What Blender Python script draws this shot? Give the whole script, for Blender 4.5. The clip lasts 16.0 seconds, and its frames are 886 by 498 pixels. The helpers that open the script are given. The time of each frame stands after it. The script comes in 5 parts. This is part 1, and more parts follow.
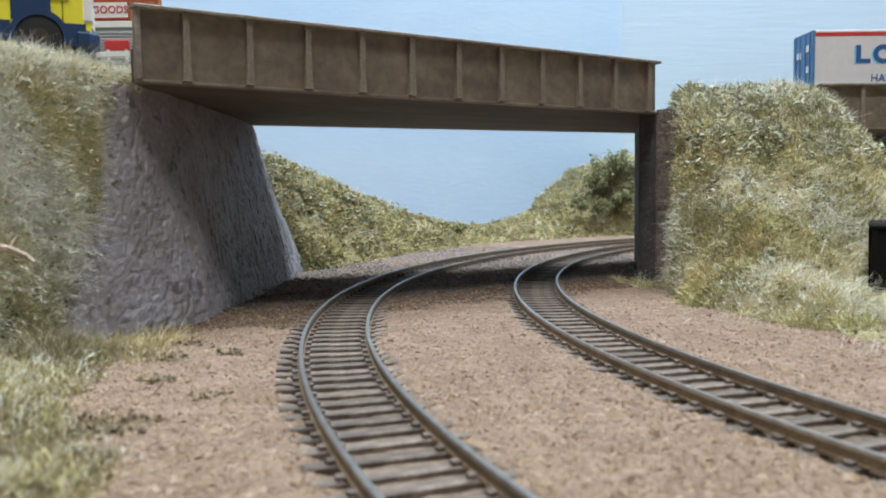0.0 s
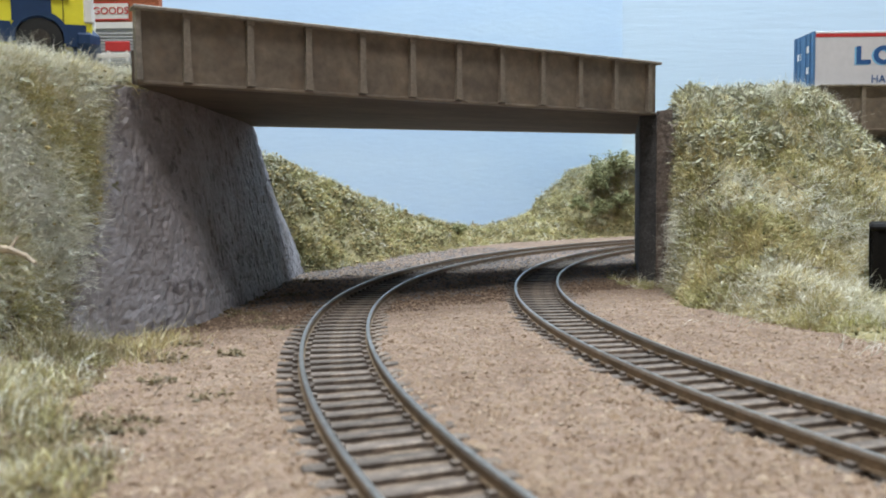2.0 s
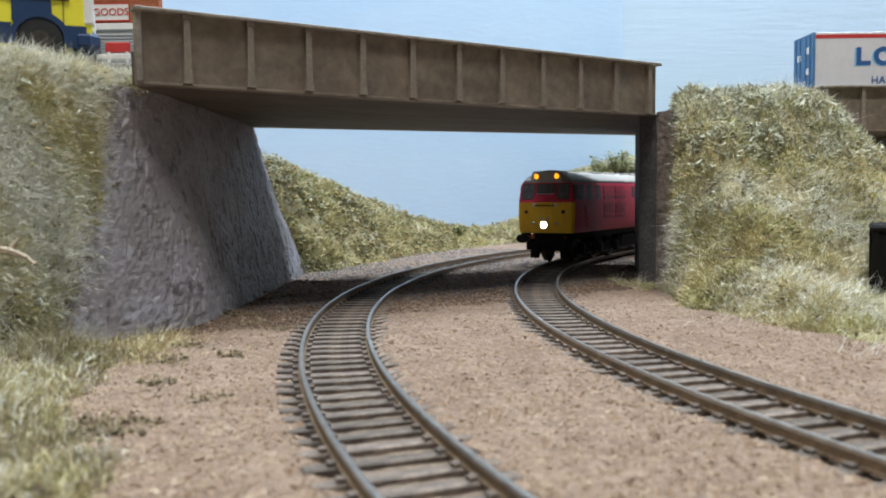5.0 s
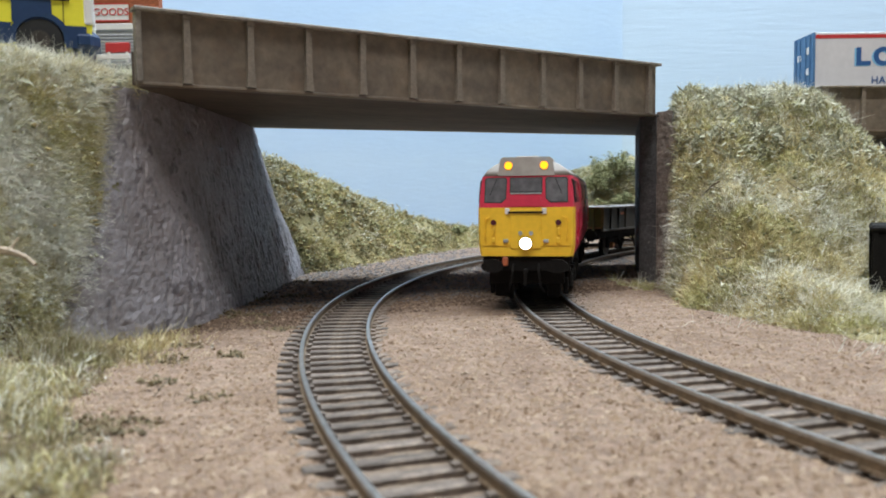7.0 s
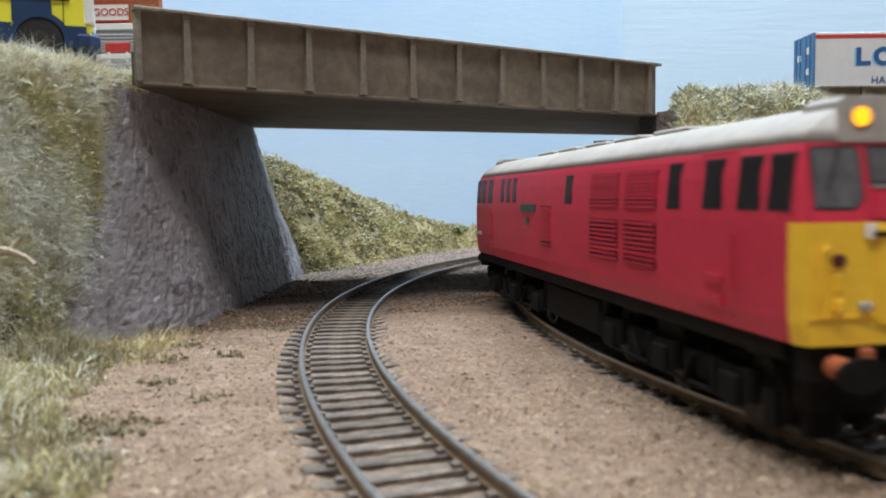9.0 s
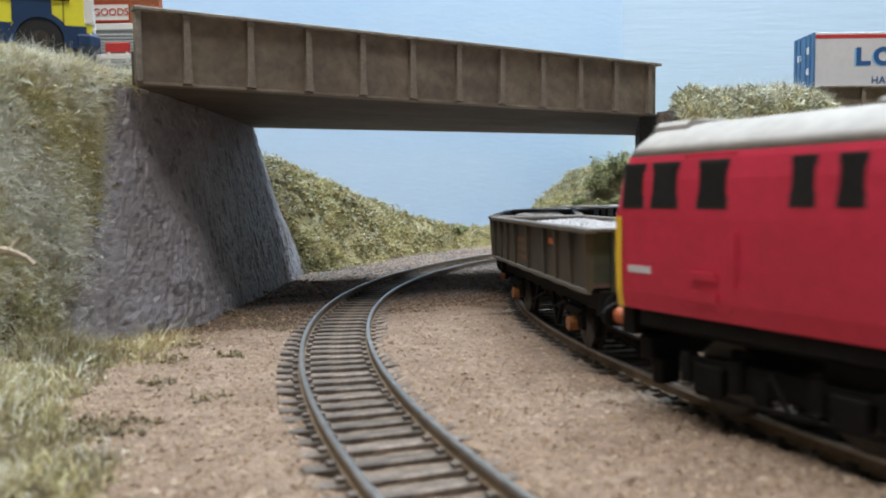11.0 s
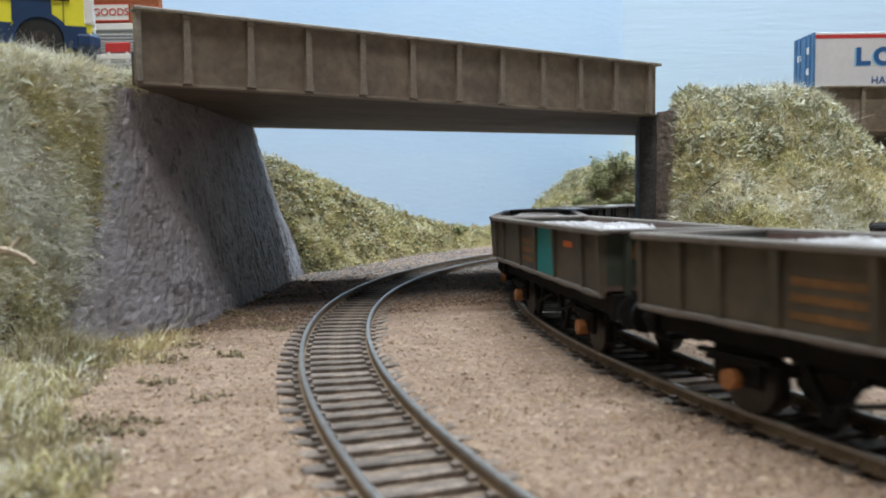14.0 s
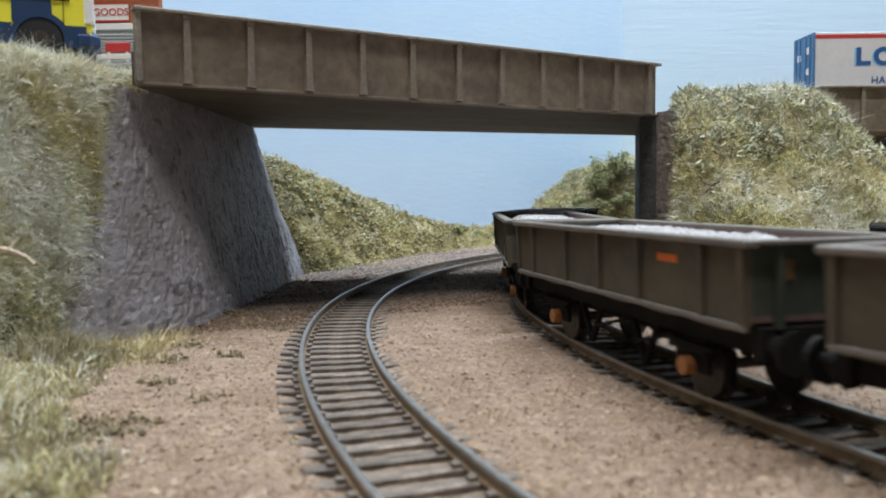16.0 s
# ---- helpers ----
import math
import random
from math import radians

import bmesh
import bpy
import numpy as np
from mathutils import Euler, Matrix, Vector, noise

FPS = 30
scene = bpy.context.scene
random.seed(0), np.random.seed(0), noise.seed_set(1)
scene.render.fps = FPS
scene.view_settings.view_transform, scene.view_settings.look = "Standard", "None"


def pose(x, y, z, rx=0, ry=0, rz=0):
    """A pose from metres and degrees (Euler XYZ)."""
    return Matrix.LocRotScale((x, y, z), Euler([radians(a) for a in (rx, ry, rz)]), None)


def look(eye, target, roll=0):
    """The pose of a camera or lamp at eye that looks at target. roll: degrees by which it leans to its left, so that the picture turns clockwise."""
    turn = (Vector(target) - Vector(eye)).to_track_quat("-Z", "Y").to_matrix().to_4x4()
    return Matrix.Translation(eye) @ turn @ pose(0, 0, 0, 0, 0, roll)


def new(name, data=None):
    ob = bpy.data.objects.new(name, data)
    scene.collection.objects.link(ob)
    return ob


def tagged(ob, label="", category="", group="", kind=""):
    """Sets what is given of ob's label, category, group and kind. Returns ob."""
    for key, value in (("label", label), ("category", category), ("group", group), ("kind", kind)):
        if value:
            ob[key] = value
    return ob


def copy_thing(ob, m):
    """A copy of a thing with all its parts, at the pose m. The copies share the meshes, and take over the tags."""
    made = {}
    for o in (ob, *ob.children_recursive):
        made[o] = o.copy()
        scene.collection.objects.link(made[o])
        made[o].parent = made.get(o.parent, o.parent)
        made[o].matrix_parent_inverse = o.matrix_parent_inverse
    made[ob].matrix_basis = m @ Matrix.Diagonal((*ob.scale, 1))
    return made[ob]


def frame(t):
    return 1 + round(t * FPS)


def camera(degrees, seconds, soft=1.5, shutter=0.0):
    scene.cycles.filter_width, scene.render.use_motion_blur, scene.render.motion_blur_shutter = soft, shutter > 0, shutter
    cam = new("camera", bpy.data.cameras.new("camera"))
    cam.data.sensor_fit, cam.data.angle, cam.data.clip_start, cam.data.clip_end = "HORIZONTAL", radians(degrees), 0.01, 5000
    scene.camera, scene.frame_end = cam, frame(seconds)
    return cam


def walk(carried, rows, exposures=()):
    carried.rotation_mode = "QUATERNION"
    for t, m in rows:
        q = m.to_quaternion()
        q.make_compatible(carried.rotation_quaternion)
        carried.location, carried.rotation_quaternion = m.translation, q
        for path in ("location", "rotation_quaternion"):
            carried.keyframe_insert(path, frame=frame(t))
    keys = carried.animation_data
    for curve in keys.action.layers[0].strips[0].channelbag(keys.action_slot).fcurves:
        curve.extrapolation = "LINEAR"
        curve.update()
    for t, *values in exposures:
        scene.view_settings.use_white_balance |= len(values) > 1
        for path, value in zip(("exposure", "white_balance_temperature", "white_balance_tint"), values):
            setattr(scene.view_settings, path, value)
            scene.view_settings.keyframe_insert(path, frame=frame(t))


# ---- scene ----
MM = 0.001
cam = camera(57.1, 16.0, soft=1.8, shutter=0.5)
cam.data.dof.use_dof, cam.data.dof.focus_distance, cam.data.dof.aperture_fstop = True, 0.36, 30.0


def eye_pose(pitch, yaw=0.0):
    e = Vector((0, 0, 0.0395))
    p, y = radians(pitch), radians(yaw)
    return look(e, e + Vector((math.sin(y) * math.cos(p), math.cos(y) * math.cos(p), -math.sin(p))), -0.69)


walk(cam, [(0, eye_pose(3.855, 0.03)), (1.5, eye_pose(3.80, 0.01)), (3.0, eye_pose(3.75)), (6.5, eye_pose(3.70)), (16.0, eye_pose(3.70))],
     exposures=[(0, 0.0), (4.0, 0.02), (7.5, 0.04), (9.0, 0.04), (11.5, -0.03), (16.0, -0.03)])

# world and lamps: a closed room lit by ceiling tubes
world = bpy.data.worlds.new("room_world")
scene.world = world
world.use_nodes = True
world.node_tree.nodes["Background"].inputs[0].default_value = (0.75, 0.85, 1.0, 1)
world.node_tree.nodes["Background"].inputs[1].default_value = 0.05


def tube(x, y, z, sx, sy, watts, color):
    d = bpy.data.lights.new("tube_light", "AREA")
    d.shape, d.size, d.size_y, d.energy, d.color = "RECTANGLE", sx, sy, watts, color
    o = new("tube_light", d)
    o.matrix_world = pose(x, y, z)
    return o


# x, y, z, length, width, watts, colour
LAMPS = [(0.08, 0.66, 1.45, 1.2, 0.10, 38.0, (0.76, 0.90, 1.0)), (-0.1, -0.24, 1.45, 1.2, 0.10, 24.0, (0.96, 0.97, 0.96)), (1.05, 0.84, 1.45, 1.2, 0.10, 17.0, (0.64, 0.83, 1.0))]
for lx, ly, lz, sx, sy, w, tint in LAMPS:
    tube(lx, ly, lz - 0.035, sx, sy, w, tint)

# ---- materials ----


def mat(name, color, rough=0.7, metal=0.0, var=0.25, scale=150.0, bump=0.0, bscale=None, color2=None, fine=None, rnd=0.0, coord="Object", spec=0.5, stretch=(1, 1, 1), island=0.0, dirt=None, dirt_scale=60.0, dirt_amount=0.5, dirt_lo=0.5):
    m = bpy.data.materials.new(name)
    m.use_nodes = True
    nt = m.node_tree
    b = nt.nodes["Principled BSDF"]
    b.inputs["Roughness"].default_value, b.inputs["Metallic"].default_value = rough, metal
    b.inputs["Specular IOR Level"].default_value = spec
    tc = nt.nodes.new("ShaderNodeTexCoord")
    mp = nt.nodes.new("ShaderNodeMapping")
    mp.inputs["Scale"].default_value = stretch
    nt.links.new(tc.outputs[coord], mp.inputs[0])

    def noise_tex(s, detail=4.0, rough_=0.6):
        n = nt.nodes.new("ShaderNodeTexNoise")
        n.inputs["Scale"].default_value, n.inputs["Detail"].default_value, n.inputs["Roughness"].default_value = s, detail, rough_
        nt.links.new(mp.outputs[0], n.inputs["Vector"])
        return n

    c1 = (*color, 1)
    c2 = (*(color2 or [c * (1 - var) for c in color]), 1)
    n1 = noise_tex(scale)
    ramp = nt.nodes.new("ShaderNodeValToRGB")
    ramp.color_ramp.elements[0].position, ramp.color_ramp.elements[1].position = 0.36, 0.64
    ramp.color_ramp.elements[0].color, ramp.color_ramp.elements[1].color = c2, c1
    nt.links.new(n1.outputs["Fac"], ramp.inputs[0])
    out = ramp.outputs[0]

    def mixed(kind, fac, a, bcol):
        x = nt.nodes.new("ShaderNodeMix")
        x.data_type, x.blend_type = "RGBA", kind
        if isinstance(fac, float):
            x.inputs[0].default_value = fac
        else:
            nt.links.new(fac, x.inputs[0])
        nt.links.new(a, x.inputs[6])
        if isinstance(bcol, tuple):
            x.inputs[7].default_value = bcol
        else:
            nt.links.new(bcol, x.inputs[7])
        return x.outputs[2]

    n2 = noise_tex(fine or scale * 7, 3.0)
    r2 = nt.nodes.new("ShaderNodeMapRange")
    r2.inputs[1].default_value, r2.inputs[2].default_value = 0.3, 0.7
    r2.inputs[3].default_value, r2.inputs[4].default_value = 1 - var, 1 + var * 0.4
    nt.links.new(n2.outputs["Fac"], r2.inputs[0])
    out = mixed("MULTIPLY", 1.0, out, r2.outputs[0])
    if dirt:
        n3 = noise_tex(dirt_scale, 5.0, 0.7)
        r3 = nt.nodes.new("ShaderNodeMapRange")
        r3.inputs[1].default_value, r3.inputs[2].default_value = dirt_lo, dirt_lo + (0.18 if dirt_lo < 0.52 else 0.07)
        r3.inputs[3].default_value, r3.inputs[4].default_value = 0.0, dirt_amount
        nt.links.new(n3.outputs["Fac"], r3.inputs[0])
        out = mixed("MIX", r3.outputs[0], out, (*dirt, 1))
    if rnd or island:
        src = nt.nodes.new("ShaderNodeObjectInfo").outputs["Random"] if rnd else nt.nodes.new("ShaderNodeNewGeometry").outputs["Random Per Island"]
        a = rnd or island
        r4 = nt.nodes.new("ShaderNodeMapRange")
        r4.inputs[3].default_value, r4.inputs[4].default_value = 1 - a, 1 + a * 0.5
        nt.links.new(src, r4.inputs[0])
        out = mixed("MULTIPLY", 1.0, out, r4.outputs[0])
    nt.links.new(out, b.inputs["Base Color"])
    if bump:
        bn = nt.nodes.new("ShaderNodeBump")
        bn.inputs["Strength"].default_value, bn.inputs["Distance"].default_value = 1.0, bump * MM
        n5 = noise_tex(bscale or scale * 4, 5.0)
        nt.links.new(n5.outputs["Fac"], bn.inputs["Height"])
        nt.links.new(bn.outputs[0], b.inputs["Normal"])
    return m


def island_ramp(name, colors, rough=0.85, trans=0.0):
    """A material that picks a colour for each loose piece."""
    m = bpy.data.materials.new(name)
    m.use_nodes = True
    nt = m.node_tree
    b = nt.nodes["Principled BSDF"]
    b.inputs["Roughness"].default_value = rough
    b.inputs["Specular IOR Level"].default_value = 0.5 if rough < 0.7 else 0.25
    g = nt.nodes.new("ShaderNodeNewGeometry")
    ramp = nt.nodes.new("ShaderNodeValToRGB")
    els = ramp.color_ramp.elements
    while len(els) < len(colors):
        els.new(0.5)
    for i, c in enumerate(colors):
        els[i].position = i / (len(colors) - 1)
        els[i].color = (*c, 1)
    nt.links.new(g.outputs["Random Per Island"], ramp.inputs[0])
    nt.links.new(ramp.outputs[0], b.inputs["Base Color"])
    return m


def glow(name, color, strength):
    m = bpy.data.materials.new(name)
    m.use_nodes = True
    b = m.node_tree.nodes["Principled BSDF"]
    b.inputs["Base Color"].default_value = (*color, 1)
    b.inputs["Emission Color"].default_value = (*color, 1)
    b.inputs["Emission Strength"].default_value = strength
    return m


M_GROUND = mat("ballast_ground", (0.29, 0.202, 0.148), 0.95, var=0.4, scale=70, fine=500, color2=(0.215, 0.14, 0.10), bump=1.6, bscale=420, dirt=(0.16, 0.10, 0.062), dirt_scale=52, dirt_amount=0.75)
M_STONES = island_ramp("ballast_grains", [(0.225, 0.15, 0.10), (0.275, 0.192, 0.135), (0.32, 0.234, 0.172), (0.27, 0.185, 0.122), (0.39, 0.30, 0.222), (0.225, 0.15, 0.095)], 0.9)
# grey stones, their dark tones also deepen the shade under the bridge
M_ASH = island_ramp("ash_grains", [(0.10, 0.09, 0.088), (0.17, 0.155, 0.155), (0.24, 0.22, 0.225), (0.13, 0.115, 0.11)], 0.9)
# dark grains: painted bridge shadow on the ground, and brown soil on the bank
M_SOILSHADE = island_ramp("soil_and_shadow_grains", [(0.09, 0.06, 0.042), (0.15, 0.10, 0.07), (0.12, 0.082, 0.058), (0.22, 0.155, 0.115)], 0.95)
M_EARTH = mat("hill_earth", (0.36, 0.30, 0.16), 0.95, var=0.4, scale=70, fine=600, color2=(0.25, 0.215, 0.10), bump=2.0, bscale=300)
M_STRAW = island_ramp("straw_grass", [(0.36, 0.29, 0.11), (0.62, 0.53, 0.26), (0.44, 0.39, 0.15), (0.72, 0.65, 0.40), (0.50, 0.37, 0.16), (0.80, 0.76, 0.58)], 0.42)
M_GREEN = island_ramp("green_grass", [(0.28, 0.27, 0.085), (0.43, 0.41, 0.16), (0.55, 0.52, 0.26), (0.35, 0.33, 0.12), (0.66, 0.61, 0.38)], 0.42)
M_PALE = island_ramp("pale_grass", [(0.72, 0.68, 0.56), (0.84, 0.82, 0.75), (0.64, 0.62, 0.48), (0.88, 0.87, 0.83)], 0.4)
M_TURF = island_ramp("turf_clumps", [(0.12, 0.12, 0.06), (0.24, 0.22, 0.11), (0.34, 0.26, 0.12), (0.18, 0.18, 0.09)], 0.95)
M_BUSH = island_ramp("bush_foliage", [(0.11, 0.12, 0.06), (0.20, 0.21, 0.10), (0.30, 0.29, 0.15), (0.15, 0.16, 0.08)], 0.95)
M_LITTER = island_ramp("ground_litter", [(0.10, 0.075, 0.045), (0.17, 0.14, 0.08), (0.24, 0.18, 0.11), (0.12, 0.11, 0.08)], 0.95)
M_DULL = island_ramp("dull_turf", [(0.17, 0.135, 0.075), (0.29, 0.245, 0.135), (0.22, 0.21, 0.10), (0.40, 0.36, 0.24), (0.26, 0.19, 0.105)], 0.8)
M_TWIG = mat("twig", (0.17, 0.135, 0.10), 0.9, var=0.4, scale=300)
M_STIFF = mat("girder_stiffener", (0.265, 0.22, 0.175), 0.6, var=0.25, scale=120, dirt=(0.16, 0.12, 0.09), dirt_scale=120, dirt_amount=0.6, bump=0.1)
M_STICK = mat("peeled_stick", (0.42, 0.33, 0.24), 0.8, var=0.3, scale=200)
M_FLAKE = island_ramp("dry_leaf_flakes", [(0.34, 0.34, 0.23), (0.46, 0.45, 0.34), (0.24, 0.24, 0.15), (0.56, 0.54, 0.44)], 0.8)
M_RAIL = mat("rail_side", (0.27, 0.19, 0.12), 0.6, 0.3, var=0.35, scale=250, bump=0.1)
M_HEAD = mat("rail_head", (0.58, 0.56, 0.54), 0.36, 1.0, var=0.25, scale=300, stretch=(1, 1, 1))
M_BED = mat("track_bed", (0.235, 0.17, 0.122), 0.95, var=0.4, scale=120, fine=600, color2=(0.145, 0.102, 0.072), bump=1.6, bscale=450)
M_SLEEPER = mat("sleeper", (0.185, 0.145, 0.12), 0.85, var=0.4, scale=350, bump=0.25, rnd=0.35, dirt=(0.36, 0.28, 0.22), dirt_scale=140, dirt_amount=0.7)
# dark marks paint both dark wash and the shadow in carved nicks
M_PLASTER = mat("carved_plaster", (0.31, 0.285, 0.305), 0.6, var=0.25, scale=45, fine=400, color2=(0.22, 0.19, 0.19), bump=0.7, bscale=300, stretch=(1, 1, 1), dirt=(0.085, 0.07, 0.075), dirt_scale=150, dirt_amount=0.8, dirt_lo=0.56)
M_WING = mat("weathered_brown_stone", (0.24, 0.19, 0.16), 0.85, var=0.4, scale=120, bump=0.9, bscale=300, color2=(0.13, 0.105, 0.09))
# shade painted in: very dark stone for the right abutment and far piers
M_SHADEWALL = mat("shade_toned_stone", (0.10, 0.095, 0.095), 0.85, var=0.4, scale=120, bump=0.8, bscale=350)
M_GIRDER = mat("rusty_girder", (0.25, 0.20, 0.15), 0.5, var=0.28, scale=55, fine=260, color2=(0.145, 0.115, 0.09), bump=0.3, bscale=160, dirt=(0.19, 0.125, 0.075), dirt_scale=75, dirt_amount=0.4)
# darker than the girders: shade under the deck is put into the colour
M_DECK = mat("shade_dark_deck", (0.15, 0.115, 0.09), 0.75, var=0.3, scale=60, bump=0.3, bscale=90, stretch=(0.3, 1, 1))
M_EDGE = mat("worn_girder_edge", (0.30, 0.26, 0.22), 0.7, var=0.3, scale=90, bump=0.1)
M_SKY = mat("painted_sky_board", (0.455, 0.62, 0.83), 0.75, var=0.02, scale=2.2, fine=30, color2=(0.50, 0.655, 0.83), bump=0.22, bscale=55, coord="Object", stretch=(1.5, 1.5, 5), spec=0.3)
M_SKY2 = mat("painted_sky_board_pale", (0.535, 0.675, 0.82), 0.8, var=0.03, scale=4, fine=25, bump=0.3, bscale=60, stretch=(0.35, 0.35, 4), spec=0.3)
M_ROAD = mat("road_grey", (0.16, 0.16, 0.16), 0.9, var=0.3, scale=150, bump=0.2)
M_WHITE = mat("room_paint", (0.22, 0.22, 0.22), 0.7, var=0.06, scale=3)
M_RED = mat("loco_red", (0.62, 0.034, 0.074), 0.45, var=0.10, scale=60, bump=0.03, spec=0.35, dirt=(0.40, 0.035, 0.055), dirt_scale=45, dirt_amount=0.3)
M_YEL = mat("loco_yellow", (0.99, 0.60, 0.04), 0.42, var=0.07, scale=80, bump=0.02)
M_ROOF = mat("loco_roof", (0.40, 0.365, 0.34), 0.6, var=0.15, scale=50, dirt=(0.28, 0.24, 0.21), dirt_scale=40, dirt_amount=0.5)
M_BLACK = mat("underframe_black", (0.013, 0.0115, 0.011), 0.75, var=0.3, scale=200, bump=0.1, spec=0.12)
M_SIDEGLASS = mat("side_glass", (0.022, 0.02, 0.022), 0.35, var=0.3, scale=110, spec=0.25)
M_GLASS = mat("cab_glass", (0.15, 0.145, 0.155), 0.06, var=0.3, scale=60, spec=1.0)
M_RUBBER = mat("window_seal", (0.03, 0.03, 0.03), 0.6)
M_GRILLE = mat("grille_dark", (0.10, 0.012, 0.018), 0.6, var=0.2, scale=200)
M_STEEL = mat("wheel_steel", (0.075, 0.062, 0.054), 0.5, 0.4, var=0.3, scale=250)
M_SILVER = mat("silver_trim", (0.6, 0.6, 0.6), 0.35, 0.7, var=0.1, scale=200)
M_ORANGE = mat("orange_paint", (0.75, 0.16, 0.03), 0.5, var=0.15, scale=200)
M_PLATE = mat("green_nameplate", (0.02, 0.08, 0.06), 0.4, var=0.1, scale=200)
M_WAGON = mat("wagon_olive", (0.092, 0.073, 0.050), 0.62, var=0.22, scale=55, fine=300, color2=(0.060, 0.050, 0.036), bump=0.1, dirt=(0.105, 0.068, 0.036), dirt_scale=70, dirt_amount=0.45)
M_WAGEND = mat("wagon_dark_green", (0.048, 0.056, 0.040), 0.6, var=0.22, scale=60, bump=0.08)
M_RIM = mat("wagon_rim", (0.17, 0.145, 0.125), 0.6, var=0.2, scale=90)
M_INNER = mat("wagon_inside", (0.15, 0.09, 0.075), 0.8, var=0.3, scale=60)
M_LOAD = island_ramp("white_stone_load", [(0.44, 0.43, 0.44), (0.54, 0.53, 0.54), (0.38, 0.37, 0.38), (0.60, 0.59, 0.60)], 0.9)
M_TEAL = mat("teal_panel", (0.008, 0.215, 0.215), 0.5, var=0.15, scale=90, bump=0.05)
M_FADE = mat("faded_orange", (0.21, 0.10, 0.032), 0.65, var=0.35, scale=120)
M_RUST = mat("rust_orange_axlebox", (0.40, 0.15, 0.045), 0.6, var=0.3, scale=200)
M_LAMP = glow("headlamp_glow", (0.80, 0.88, 1.0), 40.0)
M_MARK = glow("marker_glow", (1.0, 0.40, 0.01), 1.7)
M_BLUE = mat("dark_blue_paint", (0.02, 0.05, 0.13), 0.4, var=0.12, scale=100)
M_VYEL = mat("van_yellow", (0.88, 0.80, 0.06), 0.35, var=0.05, scale=100)
M_TYRE = mat("tyre_black", (0.02, 0.02, 0.022), 0.8, var=0.2, scale=200)
M_BRICK = mat("orange_brick", (0.55, 0.17, 0.08), 0.8, var=0.2, scale=200, rnd=0.25)
M_SIGN = mat("sign_white", (0.82, 0.80, 0.78), 0.6, var=0.05, scale=100)
M_SIGNRED = mat("sign_red", (0.60, 0.04, 0.04), 0.6, var=0.1, scale=100)
M_SHUT = mat("shutter_grey", (0.45, 0.46, 0.48), 0.5, 0.2, var=0.12, scale=100)
M_CONT = mat("container_white", (0.70, 0.69, 0.71), 0.5, var=0.06, scale=30)
M_CBLUE = mat("container_blue", (0.09, 0.22, 0.42), 0.5, var=0.15, scale=80)
M_LETTER = mat("letter_blue", (0.03, 0.11, 0.30), 0.5, var=0.05, scale=80)
M_LETLIGHT = mat("letter_light_blue", (0.25, 0.55, 0.80), 0.5, var=0.05, scale=80)
M_CEIL = mat("ceiling_white", (0.42, 0.42, 0.41), 0.9, var=0.04, scale=3)
M_TUBE = glow("tube_diffuser", (1, 0.97, 0.92), 2.0)
M_LEAD = mat("warm_lead", (0.50, 0.14, 0.06), 0.5, var=0.1, scale=200)

# ---- mesh helpers (millimetres) ----


def finish(name, me, material, parent, label="", smooth=False):
    for m in (material if isinstance(material, (list, tuple)) else [material]):
        me.materials.append(m)
    if smooth:
        me.polygons.foreach_set("use_smooth", [True] * len(me.polygons))
    ob = new(name, me)
    if parent:
        ob.parent = parent
    if label:
        ob["label"] = label
    return ob


def part(name, bm, material, parent=None, label="", smooth=False):
    bmesh.ops.scale(bm, vec=(MM, MM, MM), verts=bm.verts)
    bmesh.ops.recalc_face_normals(bm, faces=bm.faces)
    me = bpy.data.meshes.new(name)
    bm.to_mesh(me)
    bm.free()
    return finish(name, me, material, parent, label, smooth)


def raw(name, verts, faces, material, parent=None, label="", smooth=False):
    me = bpy.data.meshes.new(name)
    me.from_pydata((np.asarray(verts, float) * MM).tolist(), [], [list(map(int, f)) for f in faces])
    return finish(name, me, material, parent, label, smooth)


def place(x, y, z, rx=0, ry=0, rz=0):
    return pose(x * MM, y * MM, z * MM, rx, ry, rz)


def empty(name, m=None, label="", category="", group="", kind=""):
    o = new(name)
    o.empty_display_size = 0.01
    if m is not None:
        o.matrix_basis = m
    return tagged(o, label, category, group, kind)


def box(bm, x0, x1, y0, y1, z0, z1, bev=0.0, turn=None):
    r = bmesh.ops.create_cube(bm, size=1)
    vs = r["verts"]
    for v in vs:
        v.co = Vector((x0 if v.co.x < 0 else x1, y0 if v.co.y < 0 else y1, z0 if v.co.z < 0 else z1))
        if turn is not None:
            v.co = turn @ v.co
    if bev:
        es = list({e for v in vs for e in v.link_edges})
        bmesh.ops.bevel(bm, geom=es, offset=bev, segments=1, affect="EDGES")
    return bm


def boxes(*specs, bev=0.0):
    bm = bmesh.new()
    for s in specs:
        box(bm, *s, bev=bev)
    return bm


def rod(bm, a, b, r, r2=None, seg=10):
    a, b = Vector(a), Vector(b)
    d = b - a
    m = Matrix.Translation((a + b) / 2) @ d.to_track_quat("Z", "Y").to_matrix().to_4x4()
    bmesh.ops.create_cone(bm, cap_ends=True, segments=seg, radius1=r, radius2=r if r2 is None else r2, depth=d.length, matrix=m)
    return bm


def rods(*specs, seg=10):
    bm = bmesh.new()
    for s in specs:
        rod(bm, *s, seg=seg)
    return bm


